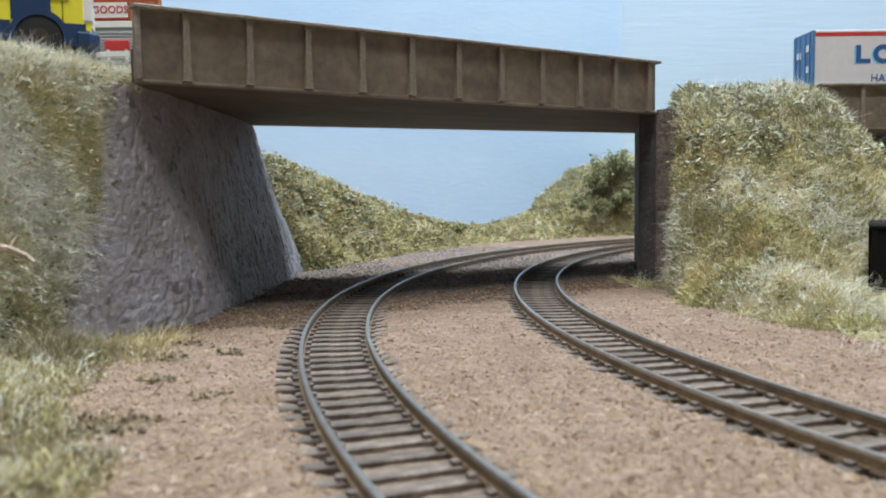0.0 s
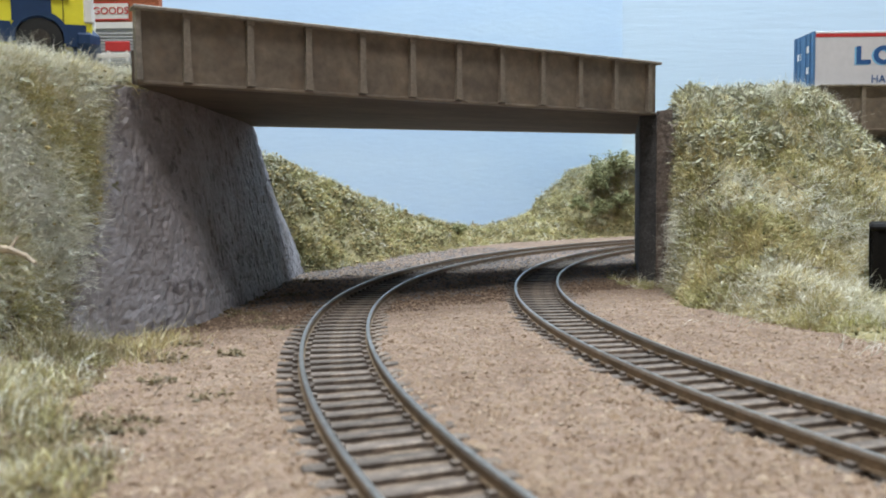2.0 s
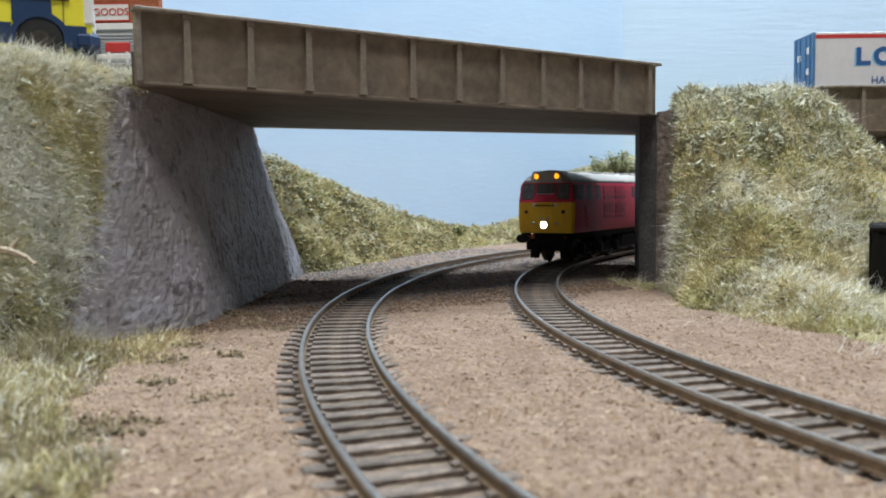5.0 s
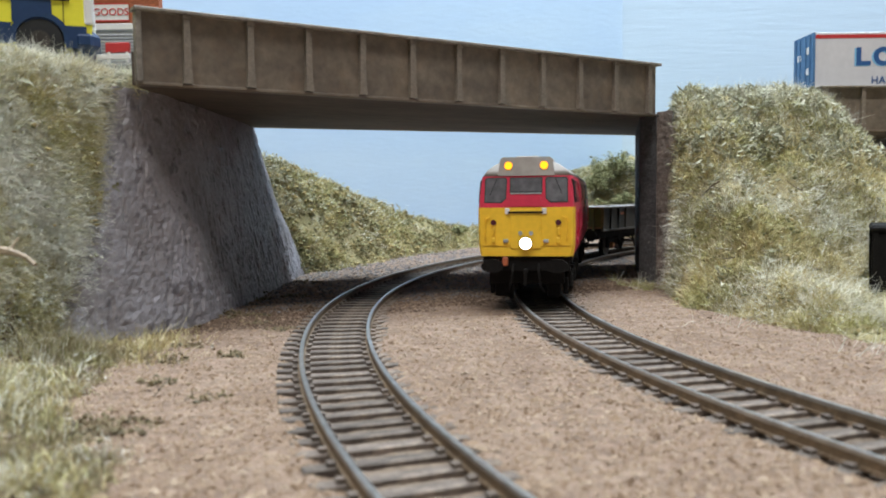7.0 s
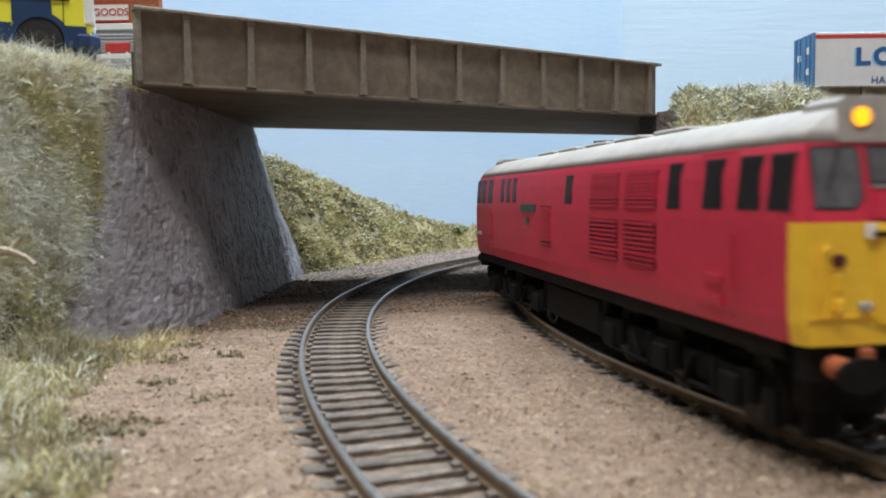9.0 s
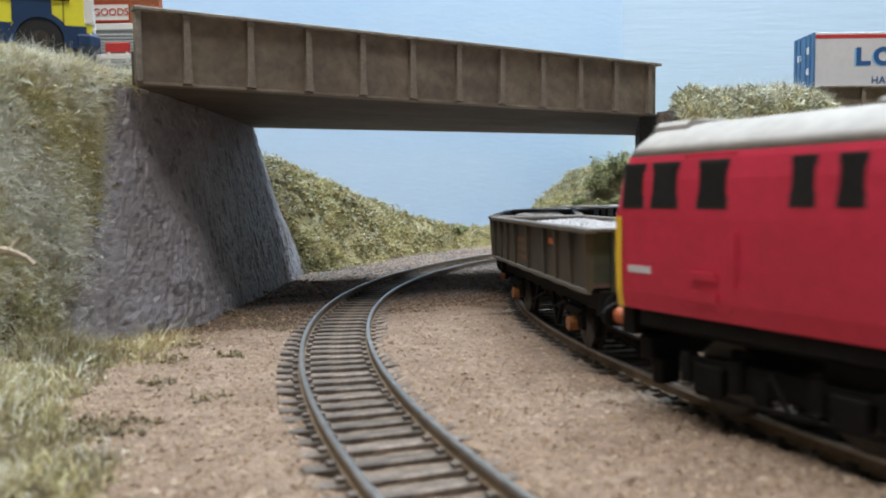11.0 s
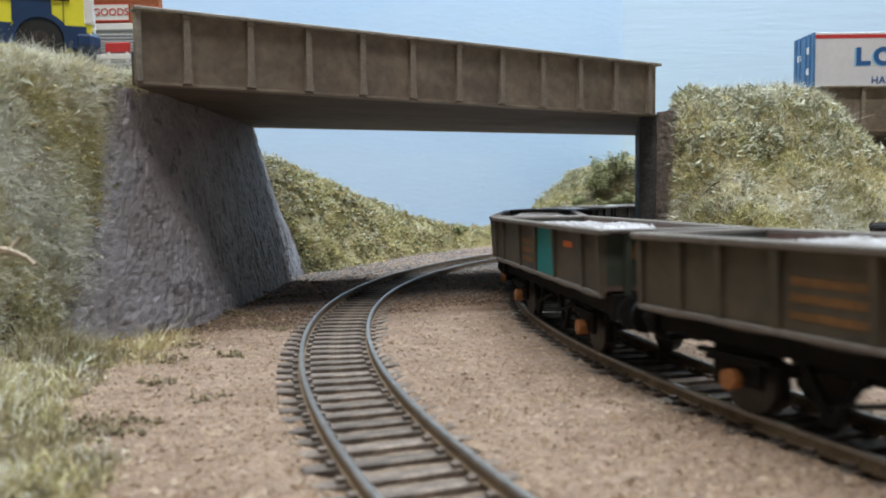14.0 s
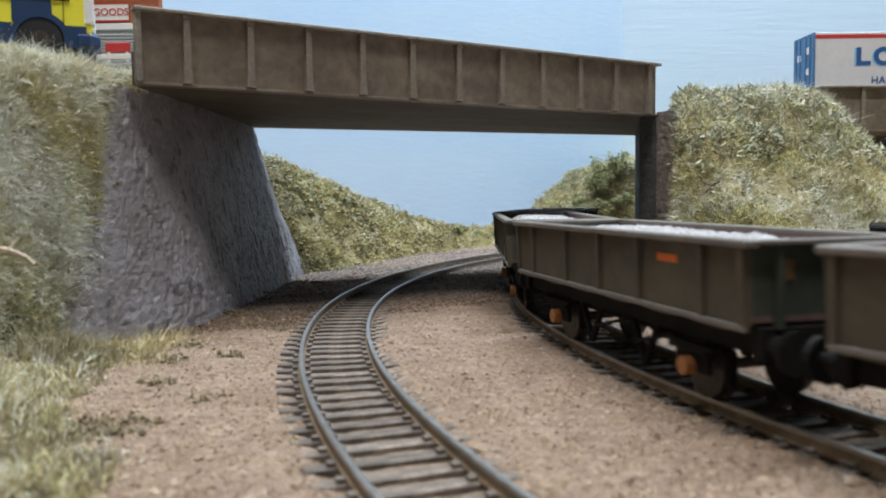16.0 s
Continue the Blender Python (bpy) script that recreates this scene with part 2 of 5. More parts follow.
def prism(pts, axis, d0, d1, bm=None):
    """A flat outline pushed along an axis: 0 gives (d, u, v), 1 gives (u, d, v), 2 gives (u, v, d)."""
    bm = bm or bmesh.new()
    put = {0: lambda u, v, d: (d, u, v), 1: lambda u, v, d: (u, d, v), 2: lambda u, v, d: (u, v, d)}[axis]
    a = [bm.verts.new(put(u, v, d0)) for u, v in pts]
    b = [bm.verts.new(put(u, v, d1)) for u, v in pts]
    n = len(pts)
    for i in range(n):
        bm.faces.new((a[i], a[(i + 1) % n], b[(i + 1) % n], b[i]))
    bm.faces.new(a[::-1])
    bm.faces.new(b)
    return bm


def smooth01(t):
    t = np.clip(t, 0, 1)
    return t * t * (3 - 2 * t)


def fbm(x, y, s, oct_=3, seed=0.0):
    v, a, n = 0.0, 1.0, 0.0
    for _ in range(oct_):
        v += a * noise.noise(Vector((x * s + seed, y * s - seed, seed * 1.7)))
        n += a
        a, s = a * 0.5, s * 2.1
    return v / n


def heightfield(name, fn, us, vs, material, parent=None, label=""):
    """A grid of fn(u, v) -> (x, y, z)."""
    verts = [fn(u, v) for u in us for v in vs]
    nv = len(vs)
    faces = [(i * nv + j, (i + 1) * nv + j, (i + 1) * nv + j + 1, i * nv + j + 1) for i in range(len(us) - 1) for j in range(nv - 1)]
    return raw(name, verts, faces, material, parent, label, True), np.array(verts), np.array(faces)


def scatter(verts, faces, n, rng, weight=None):
    """Random points and normals on a mesh of quads."""
    a, b, c, d = (verts[faces[:, k]] for k in range(4))
    nrm = np.cross(c - a, d - b)
    area = np.linalg.norm(nrm, axis=1)
    w = area * (weight((a + c) / 2) if weight else 1.0)
    idx = rng.choice(len(faces), n, p=w / w.sum())
    u, v = rng.random((n, 1)), rng.random((n, 1))
    p = (a[idx] * (1 - u) + b[idx] * u) * (1 - v) + (d[idx] * (1 - u) + c[idx] * u) * v
    nn = nrm[idx] / np.maximum(area[idx, None], 1e-9)
    nn *= np.sign(nn[:, 2:3] + 1e-9)
    return p, nn


def blades(name, p, nrm, rng, length, width, material, parent, lean=0.7, label="", drift=None):
    """Thin bent fibres, each a quad and a tip."""
    n = len(p)
    L = length * (0.5 + rng.random((n, 1)))
    d = nrm * 0.6 + np.array([0, 0, 0.45]) + rng.normal(0, lean, (n, 3)) + (drift if drift is not None else 0.0)
    d /= np.linalg.norm(d, axis=1, keepdims=True)
    side = np.cross(d, rng.normal(0, 1, (n, 3)))
    side /= np.linalg.norm(side, axis=1, keepdims=True)
    w = width * (0.6 + 0.8 * rng.random((n, 1)))
    bend = rng.normal(0, 0.25, (n, 3)) - np.array([0, 0, 0.25])
    mid, tip = p + d * L * 0.55, p + (d + bend * 0.6) * L
    base = p - d * 0.8
    V = np.stack([base - side * w, base + side * w, mid + side * w * 0.8, mid - side * w * 0.8, tip], 1).reshape(-1, 3)
    k = np.arange(n)[:, None] * 5
    me = bpy.data.meshes.new(name)
    fl = [f[:4] for f in (k + np.array([[0, 1, 2, 3]])).tolist()] + (k + np.array([[3, 2, 4]])).tolist()
    me.from_pydata((V * MM).tolist(), [], fl)
    ob = finish(name, me, material, parent, label)
    return tagged(ob, kind="stuff")


def crumbs(name, p, rng, size, material, parent, flat=0.8, label=""):
    """Irregular little lumps, eight faces each."""
    n = len(p)
    base = np.array([(1, 0, 0), (0, 1, 0), (-1, 0, 0), (0, -1, 0), (0, 0, 1), (0, 0, -1)], float)
    s = size * (0.5 + rng.random((n, 1, 1)) * 1.0)
    jit = 1 + rng.normal(0, 0.3, (n, 6, 1))
    ang = rng.random(n) * 6.28
    c, sn = np.cos(ang), np.sin(ang)
    R = np.zeros((n, 3, 3))
    R[:, 0, 0], R[:, 0, 1], R[:, 1, 0], R[:, 1, 1], R[:, 2, 2] = c, -sn, sn, c, flat
    V = np.einsum("nij,kj->nki", R, base) * s * jit + rng.normal(0, 0.2, (n, 6, 3)) * s + p[:, None, :]
    f = np.array([(0, 1, 4), (1, 2, 4), (2, 3, 4), (3, 0, 4), (1, 0, 5), (2, 1, 5), (3, 2, 5), (0, 3, 5)])
    F = (np.arange(n)[:, None, None] * 6 + f[None]).reshape(-1, 3)
    ob = raw(name, V.reshape(-1, 3), F, material, parent, label)
    return tagged(ob, kind="stuff")


def text_part(name, body, size, material, parent, m, depth=0.15, label=""):
    c = bpy.data.curves.new(name, "FONT")
    c.body, c.size, c.extrude, c.align_x, c.align_y = body, size * MM, depth * MM, "CENTER", "CENTER"
    tmp = bpy.data.objects.new(name, c)
    me = bpy.data.meshes.new_from_object(tmp)
    bpy.data.objects.remove(tmp)
    me.name = name
    me.materials.clear()
    ob = finish(name, me, material, parent, label)
    ob.matrix_basis = m
    return ob


# ---- plan: two concentric-looking curves, rail tops at z = 0 ----
GAUGE = 18.3
C1, R1 = (460.4, 287.9), 494.5
C2, R2 = (515.2, 302.4), 477.2
GZ = -4.2


def on_curve(c, r, s):
    """A point of a curve at s millimetres past its leftmost place, and the heading of travel."""
    a = s / r
    return Vector((c[0] - r * math.cos(a), c[1] - r * math.sin(a), 0)), math.atan2(-math.cos(a), math.sin(a))


def rail_mesh(c, r, s0, s1, width, z0, z1, step=6.0):
    bm = bmesh.new()
    n = int((s1 - s0) / step)
    prev = None
    for i in range(n + 1):
        a = (s0 + (s1 - s0) * i / n) / r
        ring = [bm.verts.new((c[0] - (r + o) * math.cos(a * 1.0), c[1] - (r + o) * math.sin(a), z)) for o, z in
                ((-width, z0), (width, z0), (width, z1), (-width, z1))]
        if prev:
            for k in range(4):
                bm.faces.new((prev[k], prev[(k + 1) % 4], ring[(k + 1) % 4], ring[k]))
        else:
            bm.faces.new(ring[::-1])
        prev = ring
    bm.faces.new(prev)
    return bm


# ---- structure: room, baseboard, backdrop ----
def room():
    x0, x1, y0, y1, z0, z1 = -1500, 1700, -1600, 1400, -900, 1500
    for nm, s in (("wall_north", (x0, x1, y1, y1 + 60, z0, z1)), ("wall_south", (x0, x1, y0 - 60, y0, z0, z1)), ("wall_west", (x0 - 60, x0, y0, y1, z0, z1)), ("wall_east", (x1, x1 + 60, y0, y1, z0, z1))):
        tagged(part(nm, boxes(s), M_WHITE), "plain grey painted room wall", "wall", kind="structure")
    tagged(part("ceiling", boxes((x0, x1, y0, y1, z1, z1 + 60)), M_CEIL), "plain white room ceiling", "ceiling", kind="structure")
    tagged(part("floor", boxes((x0, x1, y0, y1, z0 - 60, z0)), M_ROAD), "grey room floor under the layout", "floor", kind="structure")
    for lx, ly, lz, sx, sy, w, tint in LAMPS:
        e = empty("ceiling_light", place(lx * 1000, ly * 1000, 1500), "white ceiling tube light fixture, switched on", "light", "ceiling tube lights")
        part("body", boxes((-620, 620, -55, 55, -25, 0), bev=3), M_WHITE, e)
        part("diffuser", boxes((-600, 600, -45, 45, -31, -25.2), bev=2), M_TUBE, e, "glowing white diffuser")


def ground_z(x, y):
    """Height of the ballasted ground."""
    r1 = abs(math.hypot(x - C1[0], y - C1[1]) - R1)
    r2 = abs(math.hypot(x - C2[0], y - C2[1]) - R2)
    flat = min(1.0, max(0.0, (min(r1, r2) - 9.5) / 4.0))
    side = smooth01((math.hypot(x - C1[0], y - C1[1]) - R1) / 4) * smooth01((26 - r1) / 8)
    return -3.1 - 1.3 * (1 - flat) - side * (0.25 + 0.9 * max(0.0, fbm(x, y, 0.12, 2, 51.0))) + (0.35 + 0.65 * flat) * (0.9 * fbm(x, y, 0.035, 3, 3.0) + 0.75 * fbm(x, y, 0.16, 2, 9.0)) + 0.3 * flat


def ground():
    rng = np.random.default_rng(11)
    # graded grid: fine near the camera, coarse far away
    ys = np.concatenate([np.linspace(-400, 80, 16), np.linspace(84, 300, 90), np.linspace(304, 640, 80), np.linspace(650, 1390, 40)])
    xs = np.concatenate([np.linspace(-1450, -180, 20), np.linspace(-172, 240, 150), np.linspace(250, 1650, 40)])
    g, v, f = heightfield("ground", lambda u, w: (u, w, ground_z(u, w)), xs, ys, M_GROUND)
    tagged(g, "pinkish brown scattered ballast and earth ground", "ground", kind="structure")
    part("baseboard", boxes((-1480, 1680, -420, 1395, -60, -9)), M_WHITE, g)
    # loose grains, denser near the camera
    def near(c):
        ok = (np.abs(c[:, 0] - 0.03 * c[:, 1]) < 0.60 * c[:, 1] + 20) & (c[:, 1] > 80) & (c[:, 1] < 620)
        return ok * (1.0 / np.maximum(c[:, 1], 90)) ** 1.6
    p, _ = scatter(v, f, 60000, rng, near)
    d2 = np.minimum(np.abs(np.hypot(p[:, 0] - C1[0], p[:, 1] - C1[1]) - R1), np.abs(np.hypot(p[:, 0] - C2[0], p[:, 1] - C2[1]) - R2))
    keep = (d2 > 13) | (rng.random(len(p)) < 0.45)
    p = p[keep]
    p[:, 2] += 0.05
    crumbs("ballast_grains", p, rng, 0.42, M_STONES, g, 0.6)
    # larger lumps in the open, grey ash beyond the bridge, bridge shadow painted as dark grains at the wall foot
    big, _ = scatter(v, f, 5200, rng, lambda c: near(c) + 1e-12)
    off2 = np.minimum(np.abs(np.hypot(big[:, 0] - C1[0], big[:, 1] - C1[1]) - R1), np.abs(np.hypot(big[:, 0] - C2[0], big[:, 1] - C2[1]) - R2))
    crumbs("ballast_lumps", big[off2 > 11], rng, 0.75, M_STONES, g, 0.6)
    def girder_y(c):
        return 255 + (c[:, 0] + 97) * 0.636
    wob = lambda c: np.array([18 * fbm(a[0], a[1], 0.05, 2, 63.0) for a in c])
    # the second set follows the girder and paints its cast shadow
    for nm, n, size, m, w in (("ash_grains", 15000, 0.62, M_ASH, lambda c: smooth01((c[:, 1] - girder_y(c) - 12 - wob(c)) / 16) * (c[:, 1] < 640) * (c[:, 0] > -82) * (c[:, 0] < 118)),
                              ("dark_soil", 11000, 0.6, M_SOILSHADE, lambda c: smooth01((c[:, 1] - girder_y(c) + 16 - wob(c)) / 10) * smooth01((girder_y(c) + 40 - c[:, 1]) / 20) * (c[:, 0] > -94) * smooth01((112 - c[:, 0]) / 10) * (0.35 + 0.65 * smooth01((-20 - c[:, 0]) / 20) + 0.5 * smooth01((c[:, 0] - 60) / 15)))):
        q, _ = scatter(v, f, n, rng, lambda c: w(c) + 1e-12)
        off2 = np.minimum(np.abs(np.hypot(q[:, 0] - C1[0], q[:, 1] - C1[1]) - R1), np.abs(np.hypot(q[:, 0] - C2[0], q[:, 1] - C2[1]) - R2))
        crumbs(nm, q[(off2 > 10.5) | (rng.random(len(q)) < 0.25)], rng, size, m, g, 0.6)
    q, _ = scatter(v, f, 60, rng, lambda c: near(c) * (np.abs(c[:, 0] + 64 + 0.05 * c[:, 1]) < 26) + 1e-9)
    q = np.repeat(q, 80, 0) + rng.normal(0, 1.9, (len(q) * 80, 3)) * np.array([1.3, 1, 0.35])
    crumbs("ground_litter", q, rng, 0.55, M_LITTER, g, 0.7)
    return v, f


def backdrop():
    # left board and right board meet at a visible joint
    b = prism([(-1300, 872), (206, 935), (206, 953), (-1300, 890)], 2, -8, 420)
    tagged(part("backdrop_left", b, M_SKY), "pale blue painted sky board with brush strokes", "backdrop", kind="structure")
    b = prism([(206.05, 935), (1600, 905), (1600, 923), (206.05, 953)], 2, -8, 420)
    tagged(part("backdrop_right", b, M_SKY2), "paler blue painted sky board", "backdrop", kind="structure")


# ---- railway tracks ----
def sleeper_mesh():
    bm = boxes((-15.2, 15.2, -1.65, 1.65, -1.7, 0), bev=0.15)
    for sx in (-1, 1):
        for o in (-1.5, 1.5):
            box(bm, sx * GAUGE / 2 + o - 0.7, sx * GAUGE / 2 + o + 0.7, -0.9, 0.9, -0.1, 0.75)
    bmesh.ops.scale(bm, vec=(MM, MM, MM), verts=bm.verts)
    me = bpy.data.meshes.new("sleeper")
    bm.to_mesh(me)
    bm.free()
    me.materials.append(M_SLEEPER)
    return me


def track(c, r, s0, s1, t0, t1, label):
    e = empty("railway_track", None, label, "railway track", "curved tracks")
    for sgn in (1, -1):
        rr = r + sgn * GAUGE / 2
        k = rr / r
        rl = part("rail", rail_mesh(c, rr, s0 * k, s1 * k, 0.38, -2.3, -0.45), M_RAIL, e)
        part("rail_head", rail_mesh(c, rr, s0 * k, s1 * k, 0.48, -0.75, 0.0), M_HEAD, rl, "bright worn rail head")
        part("rail_foot", rail_mesh(c, rr, s0 * k, s1 * k, 0.85, -2.75, -2.3), M_RAIL, rl)
    verts, faces = [], []
    n = int((t1 - t0) / 2.2)
    for i in range(n + 1):
        a = (t0 + (t1 - t0) * i / n) / r
        for j in range(17):
            o = -11.5 + 23.0 * j / 16
            x, y = c[0] - (r + o) * math.cos(a), c[1] - (r + o) * math.sin(a)
            verts.append((x, y, -3.75 + 0.55 * fbm(x, y, 0.30, 2, 17.0) + 0.3 * fbm(x, y, 0.06, 2, 19.0) - 1.2 * max(0.0, (abs(o) - 9.6) / 2)))
    for i in range(n):
        for j in range(16):
            faces.append((i * 17 + j, (i + 1) * 17 + j, (i + 1) * 17 + j + 1, i * 17 + j + 1))
    raw("track_bed", verts, faces, M_BED, e, "dark brown dirt between the sleepers", True)
    me = sleeper_mesh()
    rng = random.Random(5)
    s = t0
    while s < t1:
        p, hd = on_curve(c, r, s)
        o = new("sleeper", me)
        o.parent = e
        o.matrix_basis = place(p.x, p.y, -2.75 + rng.uniform(-0.12, 0.08), 0, rng.uniform(-0.6, 0.6), math.degrees(hd) + 90 + rng.uniform(-1.2, 1.2))
        s += 7.4 + rng.uniform(-0.25, 0.25)
    return e


# ---- hills ----
def piece(x, pts):
    return float(np.interp(x, [a for a, b in pts], [b for a, b in pts]))


def hill_left(u, v):
    x, y = u, v
    toe = piece(y, [(60, -20), (114, -37), (150, -52), (200, -74), (256, -93), (300, -110)])
    lump = fbm(x, y, 0.05, 3, 21.0)
    # the face climbs away from the track side up to a crest that comes nearer further left
    crest = 258 + min(0.0, x + 103) * 1.9 + 7 * fbm(x, y, 0.04, 2, 4.0)
    t = (y - (crest - 58)) / 58
    rise = float(np.interp(t, [0, 0.15, 0.5, 0.85, 1.0], [0, 0.10, 0.52, 0.92, 1.0]))
    edge = min(-111 + 0.25 * (y - 200), -100.5) - 2.0 * fbm(x, y, 0.11, 2, 14.0)
    bank = 84.0 * rise * float(smooth01((edge - x) / 7))
    behind = y - (265 + (-100 - x) * 0.70)
    if behind > 0 and x < -99:
        bank = max(bank, 72 + 13 * smooth01(behind / 6))
    apron = smooth01((toe - x) / 40) * 8
    z = GZ - 1.0 + max(bank, apron * 1.0) + lump * 6.0 * smooth01((toe - x) / 15)
    return (x + 2.0 * fbm(x, y, 0.09, 2, 8.0), y, min(z, (79.0 if y < 254 and x > -140 else 85.5) + 1.5 * lump))


def z_mix(x):
    return 0.3 * x


def hill_right(u, v):
    x, y = u, v
    yt = piece(x, [(80, 330), (90, 296), (107, 248), (120, 212), (150, 188), (260, 165)])
    t = (y - yt) / (392 - yt)
    flatter = smooth01((x - 112) / 28)
    prof = (1 - flatter) * np.interp(t, [0, 0.12, 0.42, 0.66, 0.9, 1.0, 2.0], [0, 5, 19, 55, 86, 89, 89]) + flatter * np.interp(t, [0, 0.2, 0.5, 0.72, 0.93, 1.0, 2.0], [0, 3, 8, 44, 86, 90, 90])
    left = smooth01((x - (85.5 + (min(y, 374) - 300) * 0.26 + max(0.0, y - 374) * 0.2)) / 6)
    right = 1 - 0.62 * smooth01((x - 172) / 55)
    z = GZ - 1.0 + prof * left * right + (8.0 * fbm(x, y, 0.05, 3, 31.0) + 7.5 * fbm(x + z_mix(x), y, 0.13, 2, 33.0)) * min(1, max(0, t * 4))
    return (x, y, z)


def hill_rear(u, v):
    # u: angle about the first curve, v: distance outside the track
    h = piece(u, [(0.0, 84), (0.27, 76), (0.36, 64), (0.47, 51), (0.62, 33), (0.73, 18), (0.80, 12), (0.90, 11), (0.96, 17), (1.0, 27), (1.04, 46), (1.08, 66), (1.2, 86), (1.5, 90)])
    r = R1 + piece(u, [(0.2, 80), (0.28, 72), (0.34, 58), (0.45, 60), (0.6, 72), (0.75, 82), (1.5, 82)]) + v
    x, y = C1[0] - r * math.cos(u), C1[1] + r * math.sin(u)
    prof = smooth01(v / 42.0)
    z = GZ - 1 + prof * (h - 1) + (6.5 * fbm(x, y, 0.045, 3, 41.0) + 7.0 * fbm(x, y, 0.12, 2, 43.0)) * min(1, v / 15)
    return (x, y, z)


def grassy(name, label, fn, us, vs, n, seed, mix, length=5.0, view=None, clumps=900, lean=0.7, tuft=2.0, crest=3000, sprigs=120, pale_from=-50.0, clump_size=0.6):
    rng = np.random.default_rng(seed)
    ob, v, f = heightfield(name, fn, us, vs, M_EARTH)
    tagged(ob, label, "embankment", kind="structure")
    def w(c):
        k = np.array([0.35 + smooth01((fbm(a[0] + a[2], a[1] + a[2], 0.04, 2, seed) + 0.4) * 1.4) for a in c])
        return k * (view(c) if view else 1.0)
    for (m, share, L, wd, nm) in mix:
        p, nn = scatter(v, f, int(n * share), rng, (lambda c: w(c) * (0.12 + 0.88 * smooth01((c[:, 2] - pale_from) / 30) if m is M_PALE else 1.0) * smooth01((np.array([fbm(a[0], a[1] + a[2], 0.03, 2, seed + 7 + L) for a in c]) + 0.10) * 3.5) + 1e-6))
        # tufts: fibres that share a root area and a lean
        per = 10
        k = len(p) // per
        off = rng.normal(0, 1.5, (k * per, 3))
        q, qn = np.repeat(p[:k], per, 0), np.repeat(nn[:k], per, 0)
        off -= qn * (off * qn).sum(1, keepdims=True)
        drift = np.repeat(rng.normal(0, 0.55, (k, 3)), per, 0)
        blades(nm, q + off, qn, rng, L, wd, m, ob, lean * 0.55, "", drift)
        blades(nm, p[k:2 * k], nn[k:2 * k], rng, L * 0.8, wd, m, ob, lean)
    p, nn = scatter(v, f, clumps, rng, w)
    base = np.repeat(p, 7, 0) + rng.normal(0, tuft, (clumps * 7, 3)) * np.array([1, 1, 0.6])
    crumbs("turf_clumps", base, rng, clump_size, M_TURF, ob, 0.8)
    p, nn = scatter(v, f, clumps, rng, lambda c: w(c) * smooth01((c[:, 2] - 10) / 70) + 1e-6)
    pc, nc = scatter(v, f, crest, rng, lambda c: w(c) * smooth01((c[:, 2] - 62) / 18) + 1e-6)
    blades("crest_fibres", pc, nc, rng, 7.0, 0.06, M_PALE, ob, 0.6)
    # leafy sprigs: a few short stiff leaves from one root, thickest near the crest
    ps, ns = scatter(v, f, sprigs, rng, lambda c: w(c) * (0.015 + smooth01((c[:, 2] - 45) / 30)))
    rt = np.repeat(ps + ns * 1.2, 16, 0) + rng.normal(0, 1.3, (sprigs * 16, 3))
    blades("leafy_sprigs", rt, np.repeat(ns, 16, 0), rng, 2.6, 0.42, M_FLAKE, ob, 0.8, "", np.repeat(rng.normal(0, 0.7, (sprigs, 3)), 16, 0))
    base = np.repeat(p + nn * 1.5, 6, 0) + rng.normal(0, 1.6, (clumps * 6, 3))
    crumbs("leaf_flakes", base, rng, 0.7, M_FLAKE, ob, 0.35)
    return ob, v, f, rng


def twig(parent_loc, rng, length=16.0, name="twig", way=None, thick=1.0, material=None):
    bm = bmesh.new()
    a = Vector((0, 0, 0))
    d = Vector((rng.uniform(-1, 1), rng.uniform(-0.4, 0.4), rng.uniform(-0.5, 0.25))).normalized()
    if way:
        d = Vector(way).normalized()
    r = length * 0.035 * thick
    for i in range(4):
        b = a + d * length / 4
        rod(bm, a, b, r, r * 0.75, 6)
        if i:
            rod(bm, a, a + (d + Vector((rng.uniform(-1, 1), rng.uniform(-1, 1), rng.uniform(-0.2, 0.9)))).normalized() * length * 0.22, r * 0.6, r * 0.3, 5)
        a, r = b, r * 0.75
        d = (d + Vector((rng.uniform(-0.35, 0.35), rng.uniform(-0.35, 0.35), rng.uniform(-0.25, 0.35)))).normalized()
    o = part(name, bm, material or M_TWIG)
    o.matrix_basis = place(*parent_loc)
    return tagged(o, "dry brown twig lying on the grassy bank", "twig", "dry twigs")


